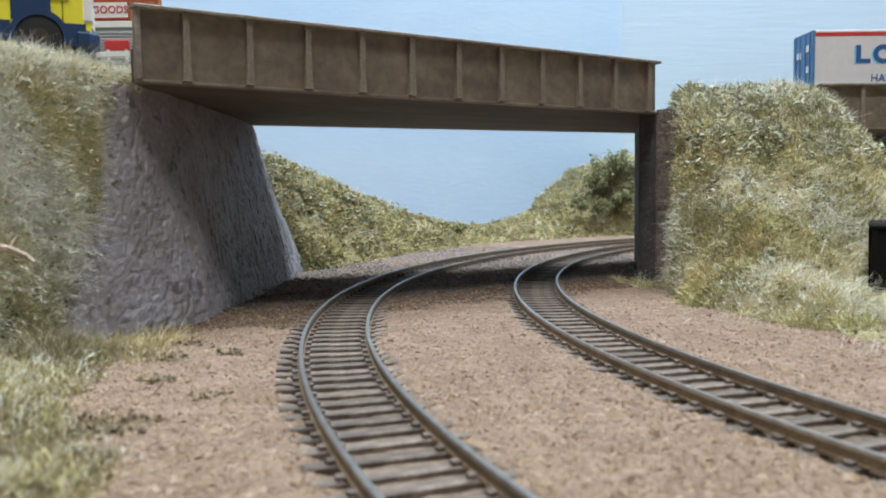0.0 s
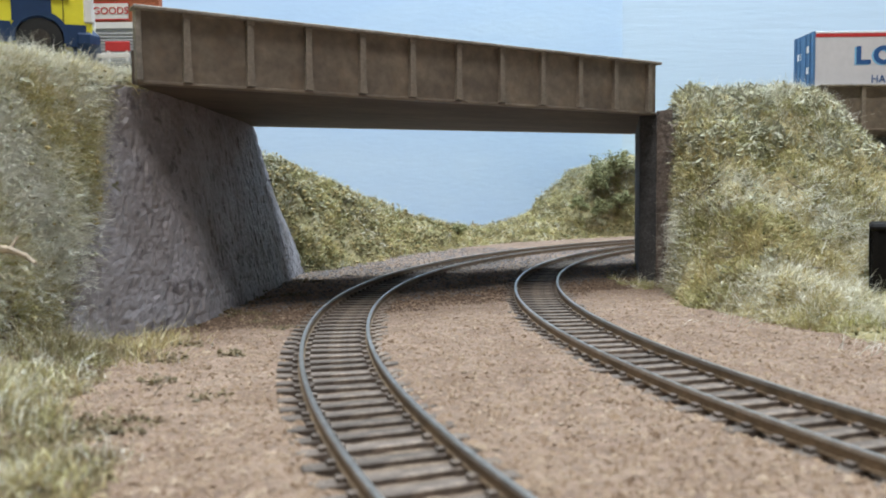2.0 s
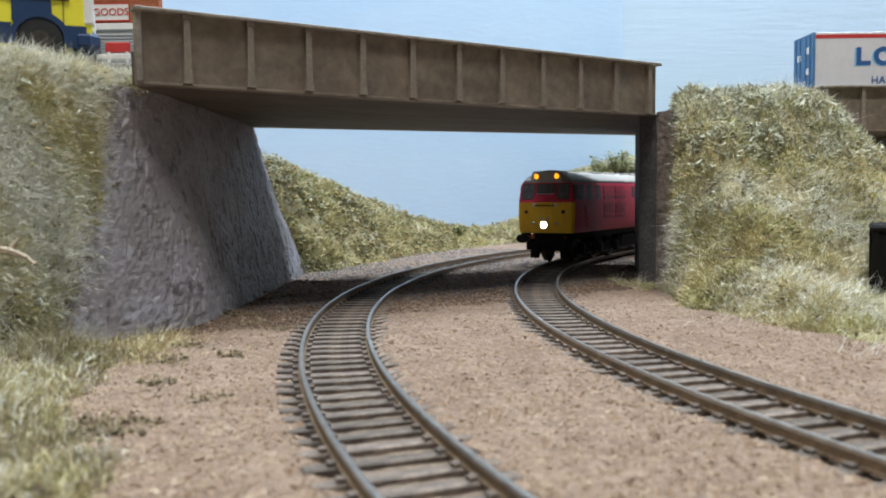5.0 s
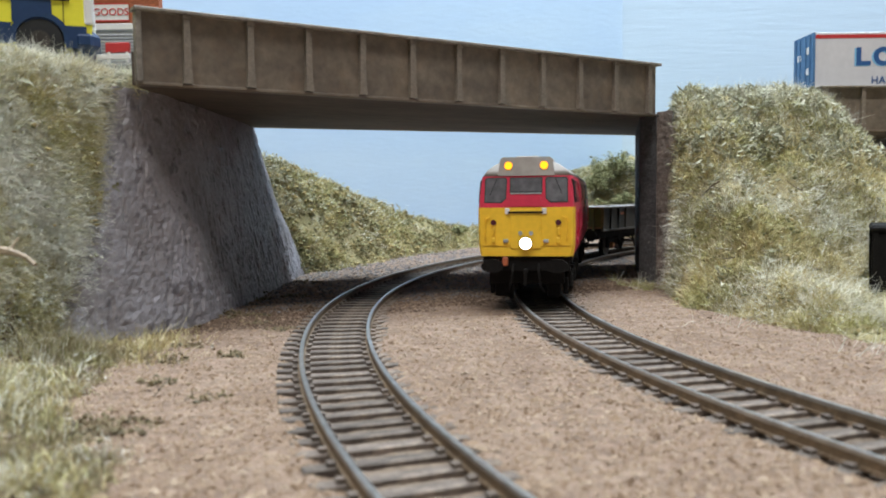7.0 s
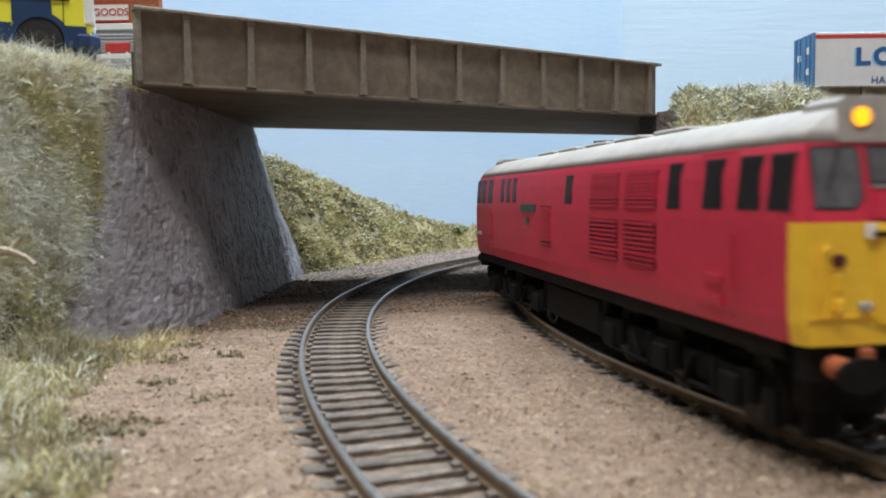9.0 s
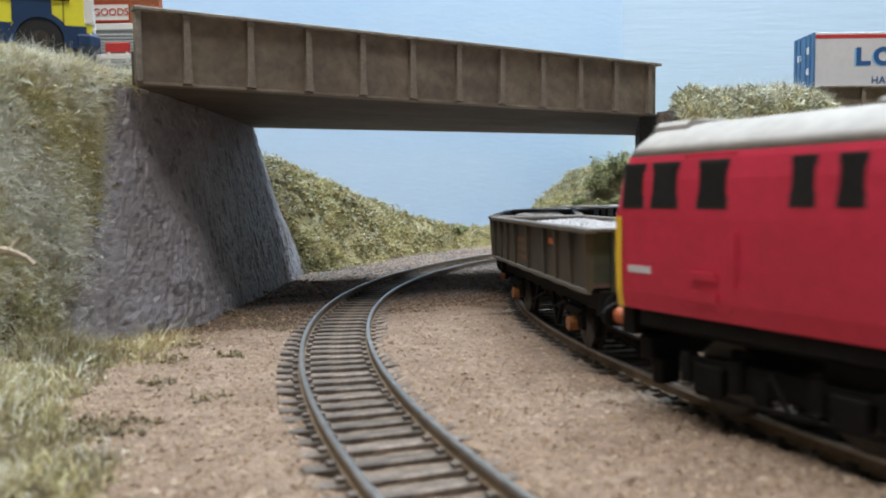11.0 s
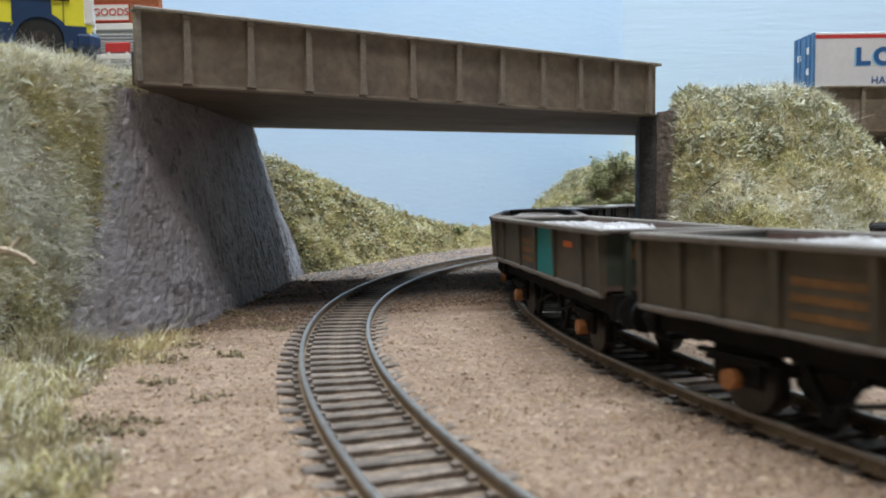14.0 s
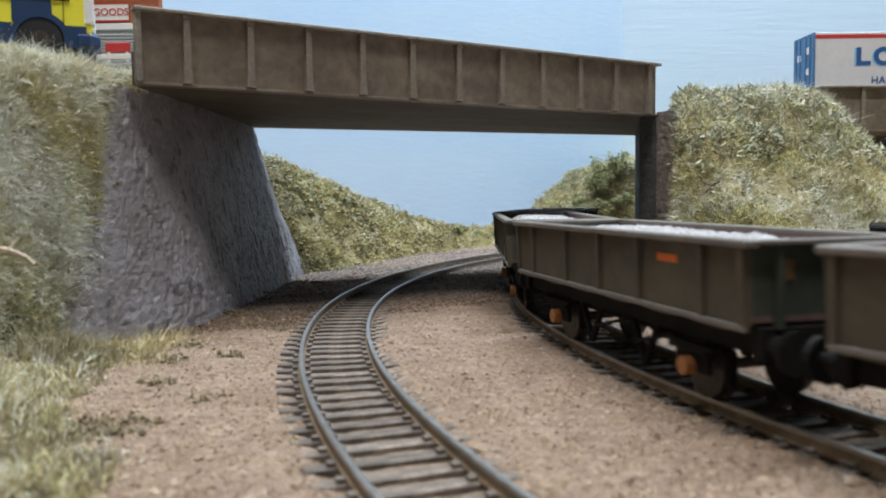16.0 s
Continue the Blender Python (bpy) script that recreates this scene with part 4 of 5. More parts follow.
def locomotive():
    e = empty("diesel_locomotive", None, "crimson red diesel locomotive with yellow cab end and grey roof", "locomotive")
    part("lower_body", loco_shell(17.7, 35.2), M_RED, e)
    up = part("upper_body", loco_shell(35.2, 46.5), M_RED, e)
    part("roof", loco_shell(46.5, 53.1), M_ROOF, e, "dusty grey roof", True)
    for end in (1, -1):
        turn = pose(0, 0, 0, 0, 0, 0 if end == 1 else 180)
        y = part("cab_front", loco_shell(17.7, 35.2, LH - 2.8, 0.12), M_YEL, e, "bright yellow cab end panel")
        y.matrix_basis = turn
        def add(name, bm, material, label="", parent=y):
            return part(name, bm, material, parent, label)
        # gangway style centre panel, bonnet door seams, handrails, lamps
        add("centre_panel", boxes((LH + 0.1, LH + 0.45, -5.4, 5.4, 20.5, 34.4), bev=0.12), M_YEL)
        add("lamp_bracket_bar", boxes((LH + 0.3, LH + 0.75, -6.2, 6.2, 33.1, 33.8)), M_BLACK)
        add("bottom_ledge", boxes((LH - 0.6, LH + 0.35, -16.0, 16.0, 21.6, 21.9)), M_YEL)
        for s in (1, -1):
            add("round_lamp", rods(((LH, s * 11.6, 29.8), (LH + 0.7, s * 11.6, 29.8), 1.0), seg=14), M_GRILLE, "small dark round lamp")
            add("handrail", rods(((LH + 0.3, s * 14.6, 23.2), (LH + 0.9, s * 14.6, 24.2), 0.22), ((LH + 0.9, s * 14.6, 24.2), (LH + 0.9, s * 14.6, 31.2), 0.22), ((LH + 0.9, s * 14.6, 31.2), (LH + 0.3, s * 13.0, 31.9), 0.22), seg=6), M_YEL)
            add("cable_socket", boxes((LH, LH + 0.8, s * 11.6 - 0.6, s * 11.6 + 0.6, 25.4, 28.0), (LH, LH + 1.0, s * 11.6 - 0.7, s * 11.6 + 0.7, 22.6, 24.4), bev=0.2), M_YEL)
            add("marker_disc", boxes((LH, LH + 0.5, s * 6.6 - 0.8, s * 6.6 + 0.8, 32.8, 35.0), bev=0.2), M_SIGN, "small white lamp plate")
            add("foot_step", boxes((LH, LH + 0.8, s * 7.2 - 0.9, s * 7.2 + 0.9, 22.6, 23.9), bev=0.2), M_SHUT)
        add("headlamp_rim", rods(((LH + 0.3, 0, 22.4), (LH + 1.7, 0, 22.4), 2.3), seg=18), M_SILVER)
        add("headlamp", rods(((LH + 1.0, 0, 22.4), (LH + 1.75, 0, 22.4), 1.95), seg=18), M_LAMP if end == 1 else M_GLASS, "bright white headlamp" if end == 1 else "unlit headlamp")
        for s in (1, -1):
            add("upper_lamp", rods(((LH + 0.3, s * 1.9, 26.0), (LH + 0.7, s * 1.9, 26.0), 0.8), seg=10), M_SHUT)
        # screens
        for s in (1, -1):
            pts = [(s * 14.6, 37.4), (s * 8.9, 37.2), (s * 7.4, 38.6), (s * 7.2, 45.0), (s * 7.8, 45.6), (s * 13.9, 45.6), (s * 14.5, 45.0)]
            big = [(s * 15.0, 36.9), (s * 8.7, 36.8), (s * 7.0, 38.4), (s * 6.8, 45.4), (s * 7.5, 46.0), (s * 14.2, 46.0), (s * 14.9, 45.4)]
            w = add("windscreen", front_plate(big, 0.5, 1, 0.06), M_RUBBER)
            add("pane", front_plate(pts, 0.4, 1, 0.16), M_GLASS, "dark reflective glass", w)
            add("wiper", rods(((face_x(45.5) + 0.5, s * 10.5, 45.5), (face_x(39) + 0.5, s * 13, 39.5), 0.11), seg=5), M_BLACK, "", w)
        w = add("windscreen", front_plate([(-5.9, 40.4), (5.9, 40.4), (5.9, 46.0), (-5.9, 46.0)], 0.5, 1, 0.06), M_RUBBER)
        add("pane", front_plate([(-5.5, 40.9), (5.5, 40.9), (5.5, 45.6), (-5.5, 45.6)], 0.4, 1, 0.16), M_GLASS, "dark reflective glass", w)
        add("sill_trim", front_plate([(-5.6, 40.0), (5.6, 40.0), (5.6, 40.45), (-5.6, 40.45)], 0.4, 1, 0.4), M_SILVER)
        add("bonnet_panel", front_plate([(-6.2, 35.6), (6.2, 35.6), (5.2, 39.6), (-5.2, 39.6)], 0.5, 1, 0.3), M_RED)
        # roof lamp box
        fx = face_x(46.6)
        bm = prism([(-10.2, 46.6), (10.2, 46.6), (9.5, 52.4), (8.4, 53.3), (-8.4, 53.3), (-9.5, 52.4)], 0, fx - 9, fx + 0.3)
        for v in bm.verts:
            if v.co.x > 0 and v.co.x > fx - 1:
                v.co.x -= (v.co.z - 46.6) * 0.16
        box_ = add("headcode_box", bm, M_ROOF, "grey roof lamp box")
        for s in (1, -1):
            add("marker_rim", rods(((fx - 1.4, s * 6.4, 50.2), (fx + 0.05, s * 6.4, 50.2), 1.75), seg=18), M_ROOF, "", box_)
            add("marker_light", rods(((fx - 1.4, s * 6.4, 50.2), (fx + 0.25, s * 6.4, 50.2), 1.4), seg=18), M_MARK if end == 1 else M_GLASS, "glowing amber marker light" if end == 1 else "unlit marker light", box_)
        add("roof_vent", boxes((fx - 8, fx - 4, -4, 4, 53.0, 53.8), bev=0.3), M_ROOF)
        # buffer beam
        bb = add("buffer_beam", boxes((LH - 4, LH - 0.6, -15.6, 15.6, 12.2, 17.6), bev=0.3), M_BLACK, "grimy dark buffer beam")
        for s in (1, -1):
            bm = rods(((LH - 1, s * 11.4, 14.6), (LH + 5.0, s * 11.4, 14.6), 1.7), seg=14)
            add("buffer_shank", bm, M_LEAD, "", bb)
            bm = rods(((LH + 5.0, s * 11.4, 14.6), (LH + 6.0, s * 11.4, 14.6), 1.0), seg=14)
            bmesh.ops.scale(bm, vec=(1, 4.0, 2.5), verts=bm.verts, space=Matrix.Translation((-LH - 5.5, -s * 11.4, -14.6)))
            add("buffer_head", bm, M_BLACK, "large oval black buffer", bb)
            add("brake_pipe", rods(((LH, s * 4.5, 15), (LH + 2.4, s * 4.7, 12), 0.45), ((LH + 2.4, s * 4.7, 12), (LH + 2.2, s * 5.4, 7), 0.45), ((LH + 2.2, s * 5.4, 7), (LH + 0.5, s * 6.5, 5), 0.4), seg=7), M_BLACK, "", bb)
        add("warm_pipe", boxes((LH + 0.2, LH + 1.4, -7.3 - 1.0, -7.3 + 1.0, 14.2, 17.4), bev=0.3), M_LEAD, "small orange pipe cock", bb)
        add("coupling_hook", rods(((LH - 1, 0, 12.5), (LH + 3.5, 0, 12.3), 0.9), ((LH + 3.5, 0, 12.3), (LH + 3.5, 0, 7.5), 0.6), seg=8), M_BLACK, "", bb)
        add("lower_valance", boxes((LH - 7, LH - 3, -13.5, 13.5, 7.5, 12.2), (LH - 8, LH - 5, -12, -7, 2.6, 8), (LH - 8, LH - 5, 7, 12, 2.6, 8), bev=0.4), M_BLACK, "", bb)
    # sides
    for s in (1, -1):
        for end in (1, -1):
            for x0, x1 in ((98.4, 103.4), (89.8, 95.8), (78.6, 84.6)):
                a, b = sorted((end * x0, end * x1))
                w = part("side_window", side_plate(a - 0.4, b + 0.4, 36.8, 45.2, s, 0.08), M_RUBBER, up)
                part("pane", side_plate(a, b, 37.3, 44.7, s, 0.18), M_SIDEGLASS, w, "dark glass")
            a, b = sorted((end * 77.4, end * 88.2))
            d = part("cab_door", side_plate(a, b, 19.5, 46.2, s, 0.12, 0.5), M_RED, e, "red cab door with a recessed seam")
            part("seam", side_plate(a - 0.25, a, 19.5, 46.2, s, 0.16, 0.4), M_GRILLE, d)
            part("seam", side_plate(b, b + 0.25, 19.5, 46.2, s, 0.16, 0.4), M_GRILLE, d)
            part("step", side_plate(a + 2.5, b - 2.5, 20.8, 22.6, s, 0.5, 0.7), M_RED, d)
            part("step", side_plate(a + 2.5, b - 2.5, 24.6, 26.0, s, 0.5, 0.7), M_RED, d)
            part("handrail", rods(((b + 1.4, s * 18.0, 24), (b + 1.4, s * 18.0, 33), 0.25), seg=6), M_RED, d)
            a, b = sorted((end * 96, end * 102))
            if end == -1:
                part("number_bar", side_plate(a, b, 24.7, 26.0, s, 0.16, 0.3), M_CONT, e, "small pale bar of lettering")
        for (x0, x1, z0, z1) in ((22.5, 40.5, 36.6, 44.2), (43.5, 60, 36.6, 44.2), (22.5, 40.5, 24.8, 34.0), (43.5, 60, 24.8, 34.0)):
            g = part("grille", side_plate(x0, x1, z0, z1, s, 0.05), M_GRILLE, e, "louvred side grille")
            k = 9
            for i in range(k):
                z = z0 + (z1 - z0) * (i + 0.5) / k
                part("louvre", side_plate(x0 + 0.5, x1 - 0.5, z - 0.28, z + 0.2, s, 0.4, 0.5), M_RED, g)
        for x0, x1, z0, z1 in ((4, 9, 37.5, 44.2), (64.5, 69.5, 37, 44.8), (-58, -54, 37.5, 44.8), (-66, -62, 37.5, 44.8), (-50, -46, 37.5, 44.8)):
            w = part("side_window", side_plate(x0 - 0.3, x1 + 0.3, z0 - 0.3, z1 + 0.3, s, 0.08), M_RUBBER, e)
            part("pane", side_plate(x0, x1, z0, z1, s, 0.18), M_SIDEGLASS, w, "dark glass")
        for x in (-42, -12, 13, 20):
            part("panel_seam", side_plate(x, x + 0.3, 19.5, 46.0, s, 0.06, 0.3), M_GRILLE, e)
        part("nameplate", side_plate(-39, -23, 34.6, 36.8, s, 0.3, 0.4), M_PLATE, e, "small dark green nameplate")
        part("crest", side_plate(-33, -30, 30.5, 33, s, 0.2, 0.3), M_PLATE, e)
        g = part("grille", side_plate(-18, -8, 25, 36.5, s, 0.05), M_GRILLE, e)
        for i in range(9):
            z = 25 + 11.5 * (i + 0.5) / 9
            part("louvre", side_plate(-17.7, -8.3, z - 0.3, z + 0.2, s, 0.35, 0.5), M_RED, g)
        part("solebar", boxes((-LH + 6, LH - 6, s * 14.8 - 1.2, s * 14.8 + 1.2, 14.6, 17.65), bev=0.3), M_BLACK, e)
    part("underframe", boxes((-LH + 4, LH - 4, -13, 13, 13.5, 17.6)), M_BLACK, e)
    part("fuel_tank", boxes((-22, 22, -14.5, 14.5, 4.6, 14.6), bev=1.2), M_BLACK, e, "black underfloor tank")
    for x in (-24, 24):
        part("battery_box", boxes((x - 1.5, x + 1.5, -14, 14, 6.5, 14.5), bev=0.5), M_BLACK, e)
    for x in (-52, -30, -6, 16, 40):
        part("roof_hatch", boxes((x - 8, x + 8, -5.5, 5.5, 52.6, 53.7), bev=0.4), M_ROOF, e)
    part("exhaust", rods(((-12, 0, 53), (-12, 0, 54.6), 3.2), seg=16), M_BLACK, e)
    loco_bogie(e, 57)
    loco_bogie(e, -57)
    return e


# ---- wagons ----
WL, WW, WB, WT = 57.0, 16.6, 17.6, 31.9


def wagon(kind):
    """An open box wagon; kind 0 plain, 1 with faded side patch, 2 with a teal panel."""
    label = ["weathered olive brown open wagon with pale stone load", "weathered olive open wagon with faded orange patches", "olive brown open wagon with one teal side panel"][kind]
    e = empty("open_wagon", None, label, "wagon", "open wagons of the train")
    body = part("box_body", boxes((-WL, WL, -WW, -WW + 0.9, WB, WT - 0.9), (-WL, WL, WW - 0.9, WW, WB, WT - 0.9)), M_WAGON, e, "olive brown side panels")
    part("floor", boxes((-WL, WL, -WW + 0.9, WW - 0.9, WB + 0.5, WB + 1.6)), M_INNER, e)
    for s in (1, -1):
        part("end_panel", boxes((s * WL - (0.9 if s > 0 else 0), s * WL + (0.9 if s < 0 else 0), -WW + 0.9, WW - 0.9, WB + 1.6, WT - 0.9)), M_WAGEND, e, "dark green end panel")
        part("inner_lining", boxes((-WL + 1, WL - 1, s * (WW - 1.25) - 0.25, s * (WW - 1.25) + 0.25, WB + 1.7, WT - 0.95)), M_INNER, e)
        for x in ((-56.2, -44.5, -34, -21, -3, 17, 29.5, 43, 56.2) if kind == 1 else (-56.2, -43.8, -19.7, 0, 19.7, 43.8, 56.2)):
            bm = prism([(s * (WW - 0.1), WB - 0.8), (s * (WW + 0.55), WB - 0.8), (s * (WW + 1.35), WT - 1.0), (s * (WW - 0.1), WT - 1.0)], 0, x - 0.75, x + 0.75)
            part("side_post", bm, M_WAGON, body)
        for yy in (-11, 0, 11):
            a, b = sorted((s * WL, s * (WL + 1.1)))
            part("end_post", boxes((a, b, yy - 0.7, yy + 0.7, WB - 0.5, WT - 1)), M_WAGEND, e)
        part("end_plate", boxes((*sorted((s * (WL + 0.02), s * (WL + 0.35))), -10.4, -8.2, 25.2, 28.4)), M_FADE, e, "small faded label plate")
        part("rim", boxes((-WL - 1.5, WL + 1.5, s * (WW + 0.2) - 1.5, s * (WW + 0.2) + 1.5, WT - 1.35, WT), bev=0.3), M_RIM, e, "pale dusty top rim")
        part("rim", boxes((s * (WL + 0.3) - 1.4, s * (WL + 0.3) + 1.4, -WW + 1.35, WW - 1.35, WT - 0.94, WT - 0.02), bev=0.2), M_RIM, e)
        part("sill", boxes((-WL, WL, s * WW - 0.7, s * WW + 0.55, WB - 1.0, WB + 0.1), bev=0.2), M_RIM, e)
        drop = [(-WL, WB + 0.2)] + [(-WL + 2 * WL * i / 48, WB - 0.9 - 0.55 * abs(math.sin(i * math.pi / 8))) for i in range(49)] + [(WL, WB + 0.2)]
        part("lower_lip", prism(drop, 1, *sorted((s * (WW - 0.5), s * (WW + 0.3)))), M_WAGON, body, "wavy worn lower edge")
        part("solebar", boxes((-WL + 2, WL - 2, s * 12.2 - 1, s * 12.2 + 1, 12.2, WB - 1), bev=0.2), M_BLACK, e)
        for x in (-14, 14):
            part("vee_hanger", prism([(x - 7, 12.6), (x - 5.4, 12.6), (x, 4.6), (x + 5.4, 12.6), (x + 7, 12.6), (x + 0.9, 3.0), (x - 0.9, 3.0)], 1, *sorted((s * 11.8, s * 12.8))), M_BLACK, e)
        for x in (-9, 12):
            part("brake_lever", rods(((x, s * 14, 7.5), (x + 18, s * 14.4, 12), 0.45), seg=6), M_BLACK, e)
        part("orange_mark", boxes((20.0 if kind == 1 else 27.0, 27.5 if kind == 1 else 34.5, *sorted((s * (WW - 0.2), s * (WW + 0.12))), 26.4, 27.9)), M_ORANGE, body, "small orange mark")
        if kind:
            for z in (20, 22.8, 25.4):
                a, b = sorted((s * (WW - 0.2), s * (WW + 0.1)))
                part("faded_bar", boxes((-20.0 + z * 0.06, -4.2, a, b, z - 0.4, z + 1.0)), M_FADE, body, "faded orange lettering bar")
        if kind == 2:
            a, b = sorted((s * (WW - 0.2), s * (WW + 0.18)))
            part("teal_panel", boxes((0.9, 18.8, a, b, WB + 0.1, WT - 1.0)), M_TEAL, body, "fresh teal repair panel")
        bb = part("headstock", boxes((*sorted((s * (WL - 2), s * (WL + 0.6))), -14.5, 14.5, 11.6, WB - 0.2), bev=0.2), M_BLACK, e)
        for yy in (-11.4, 11.4):
            part("buffer", rods(((s * WL, yy, 13.9), (s * (WL + 2.9), yy, 13.9), 2.1), ((s * (WL + 2.8), yy, 13.9), (s * (WL + 4.7), yy, 13.9), 1.3), ((s * (WL + 4.7), yy, 13.9), (s * (WL + 5.8), yy, 13.9), 3.6), seg=16), M_BLACK, bb, "dirty round buffer")
        part("coupling", boxes((*sorted((s * WL, s * (WL + 5.7))), -1.2, 1.2, 8.6, 9.8), (*sorted((s * (WL + 4.6), s * (WL + 5.6))), -6, 6, 8.4, 10), bev=0.2), M_BLACK, bb)
        for x in (-34, 34):
            ax = part("axle_guard", boxes((x - 6, x + 6, s * 12.6 - 0.6, s * 12.6 + 0.6, 5.5, 12.4), bev=0.3), M_BLACK, e)
            part("leaf_spring", boxes((x - 9, x + 9, s * 13.6 - 0.7, s * 13.6 + 0.7, 10.4, 11.2), (x - 6.5, x + 6.5, s * 13.6 - 0.7, s * 13.6 + 0.7, 9.4, 10.3)), M_BLACK, ax)
            part("axlebox", rods(((x, s * 12.8, 6.6), (x, s * 15.2, 6.6), 1.9), seg=14), M_RUST, ax, "rusty orange axlebox")
            part("brake_shoe", boxes((x - 8.6, x - 7.0, s * 9.6 - 1, s * 9.6 + 1, 4, 10.5), (x + 7.0, x + 8.6, s * 9.6 - 1, s * 9.6 + 1, 4, 10.5), bev=0.3), M_BLACK, ax)
    part("underframe", boxes((-WL + 3, WL - 3, -4, 4, 11.5, WB), (-20, 20, -11, 11, 10.5, WB - 0.5)), M_BLACK, e)
    part("vacuum_tank", rods(((-8, 3, 8.5), (10, 3, 8.5), 3.4), seg=16), M_BLACK, e)
    for x in (-34, 34):
        SPIN.append((wheelset(6.4, e, x, 6.4), 6.4, x, 6.4))
    # stone load heap
    rng = np.random.default_rng(70 + kind)
    us, vs = np.linspace(-WL + 1.5, WL - 1.5, 40), np.linspace(-WW + 1.6, WW - 1.6, 14)
    top = lambda x, y: WT - 5.2 + 4.6 * float(smooth01((WL - abs(x)) / 34.0)) * float(smooth01((WW - abs(y)) / 9.0)) * (0.9 + 0.3 * fbm(x, y, 0.06, 2, 60 + kind)) + 0.5 * fbm(x, y, 0.3, 2, 3)
    h, v, f = heightfield("load", lambda x, y: (x, y, top(x, y)), us, vs, M_LOAD, e, "pale grey crushed stone load")
    p, _ = scatter(v, f, 3600, rng)
    crumbs("rubble_surface", p, rng, 0.48, M_LOAD, h)
    return e


def wagon_copy(src):
    """A copy whose wheels are listed for turning too."""
    c = copy_thing(src, Matrix.Identity(4))
    for o in c.children:
        if o.name.startswith("wheelset"):
            p = o.matrix_basis.translation / MM
            SPIN.append((o, 6.4, p.x, 6.4))
    return c


# ---- things on the road and beyond ----
def van():
    e = empty("panel_van", place(-112.6, 267, 83.8, 0, 0, 22), "yellow van with dark blue panels parked on the road", "van")
    e.scale = (1.25, 1.25, 1.25)
    # local: front at x = 0, near side at y = 0, wheels on z = 0
    side = [(-74, 4), (-1.5, 4), (0, 6), (0.3, 11), (-2, 18), (-12, 21), (-19, 34), (-74, 36)]
    body = part("body", prism(side, 1, 0, 26), M_VYEL, e, "bright yellow van body")
    part("lower_panel", boxes((-74, -18.5, -0.25, 0.4, 4, 9.2)), M_BLUE, body, "dark blue lower side panel")
    part("lower_panel", boxes((-6.2, -1.2, -0.25, 0.4, 3.6, 9.2)), M_BLUE, body)
    part("checker", boxes((-18.3, -9.2, -0.3, 0.4, 9.4, 21)), M_BLUE, body, "dark blue checker block")
    part("checker", boxes((-46, -34, -0.3, 0.4, 12.2, 21)), M_BLUE, body)
    part("rub_strip", boxes((-32, -5, -0.6, 0.3, 15.4, 16.0), bev=0.1), M_TYRE, body, "dark rubbing strip")
    part("bumper", boxes((-5.4, 2.0, -0.8, 26.8, 2.2, 9.2), bev=2.4), M_BLUE, body, "dark navy rounded front bumper")
    part("door_seam", boxes((-6.6, -6.4, -0.2, 0.4, 9.0, 21)), M_TYRE, body)
    for y0, y1 in ((-0.4, 5), (21, 26.4)):
        part("headlight", boxes((-1.9, 0.7, y0, y1, 9.6, 18.4), bev=0.6), M_SIGN, body, "clear headlight")
    part("windscreen", prism([(-12.2, 21.3), (-18.7, 33.5), (-19.4, 33.5), (-12.9, 21.3)], 1, 2, 24), M_GLASS, body)
    part("side_window", boxes((-30, -20, -0.2, 0.3, 23, 32), bev=0.1), M_GLASS, body)
    for x in (-12.0, -55):
        bm = bmesh.new()
        n = 18
        rings = []
        for i in range(n + 1):
            a = math.pi * (-0.06 + 1.12 * i / n)
            c, sn = math.cos(a), math.sin(a)
            rings.append([bm.verts.new((x + r * c, y, 5.3 + r * sn)) for r, y in ((5.6, -0.9), (7.0, -0.9), (7.0, 1.5), (5.6, 1.5))])
        for p, q in zip(rings, rings[1:]):
            for k in range(4):
                bm.faces.new((p[k], p[(k + 1) % 4], q[(k + 1) % 4], q[k]))
        part("wheel_arch", bm, M_BLUE, body, "dark wheel arch trim")
        part("arch_liner", rods(((x, -0.15, 5.3), (x, 3, 5.3), 5.7), seg=20), M_TYRE, body)
        for y0, y1 in ((-0.6, 4), (22, 26.6)):
            w = part("wheel", rods(((x, y0, 5.2), (x, y1, 5.2), 5.2), seg=24), M_TYRE, e, "black tyre")
            part("hubcap", rods(((x, y0 - 0.25, 5.2), (x, y0 + 0.1, 5.2), 2.4), seg=16), M_STEEL, w)
    return e


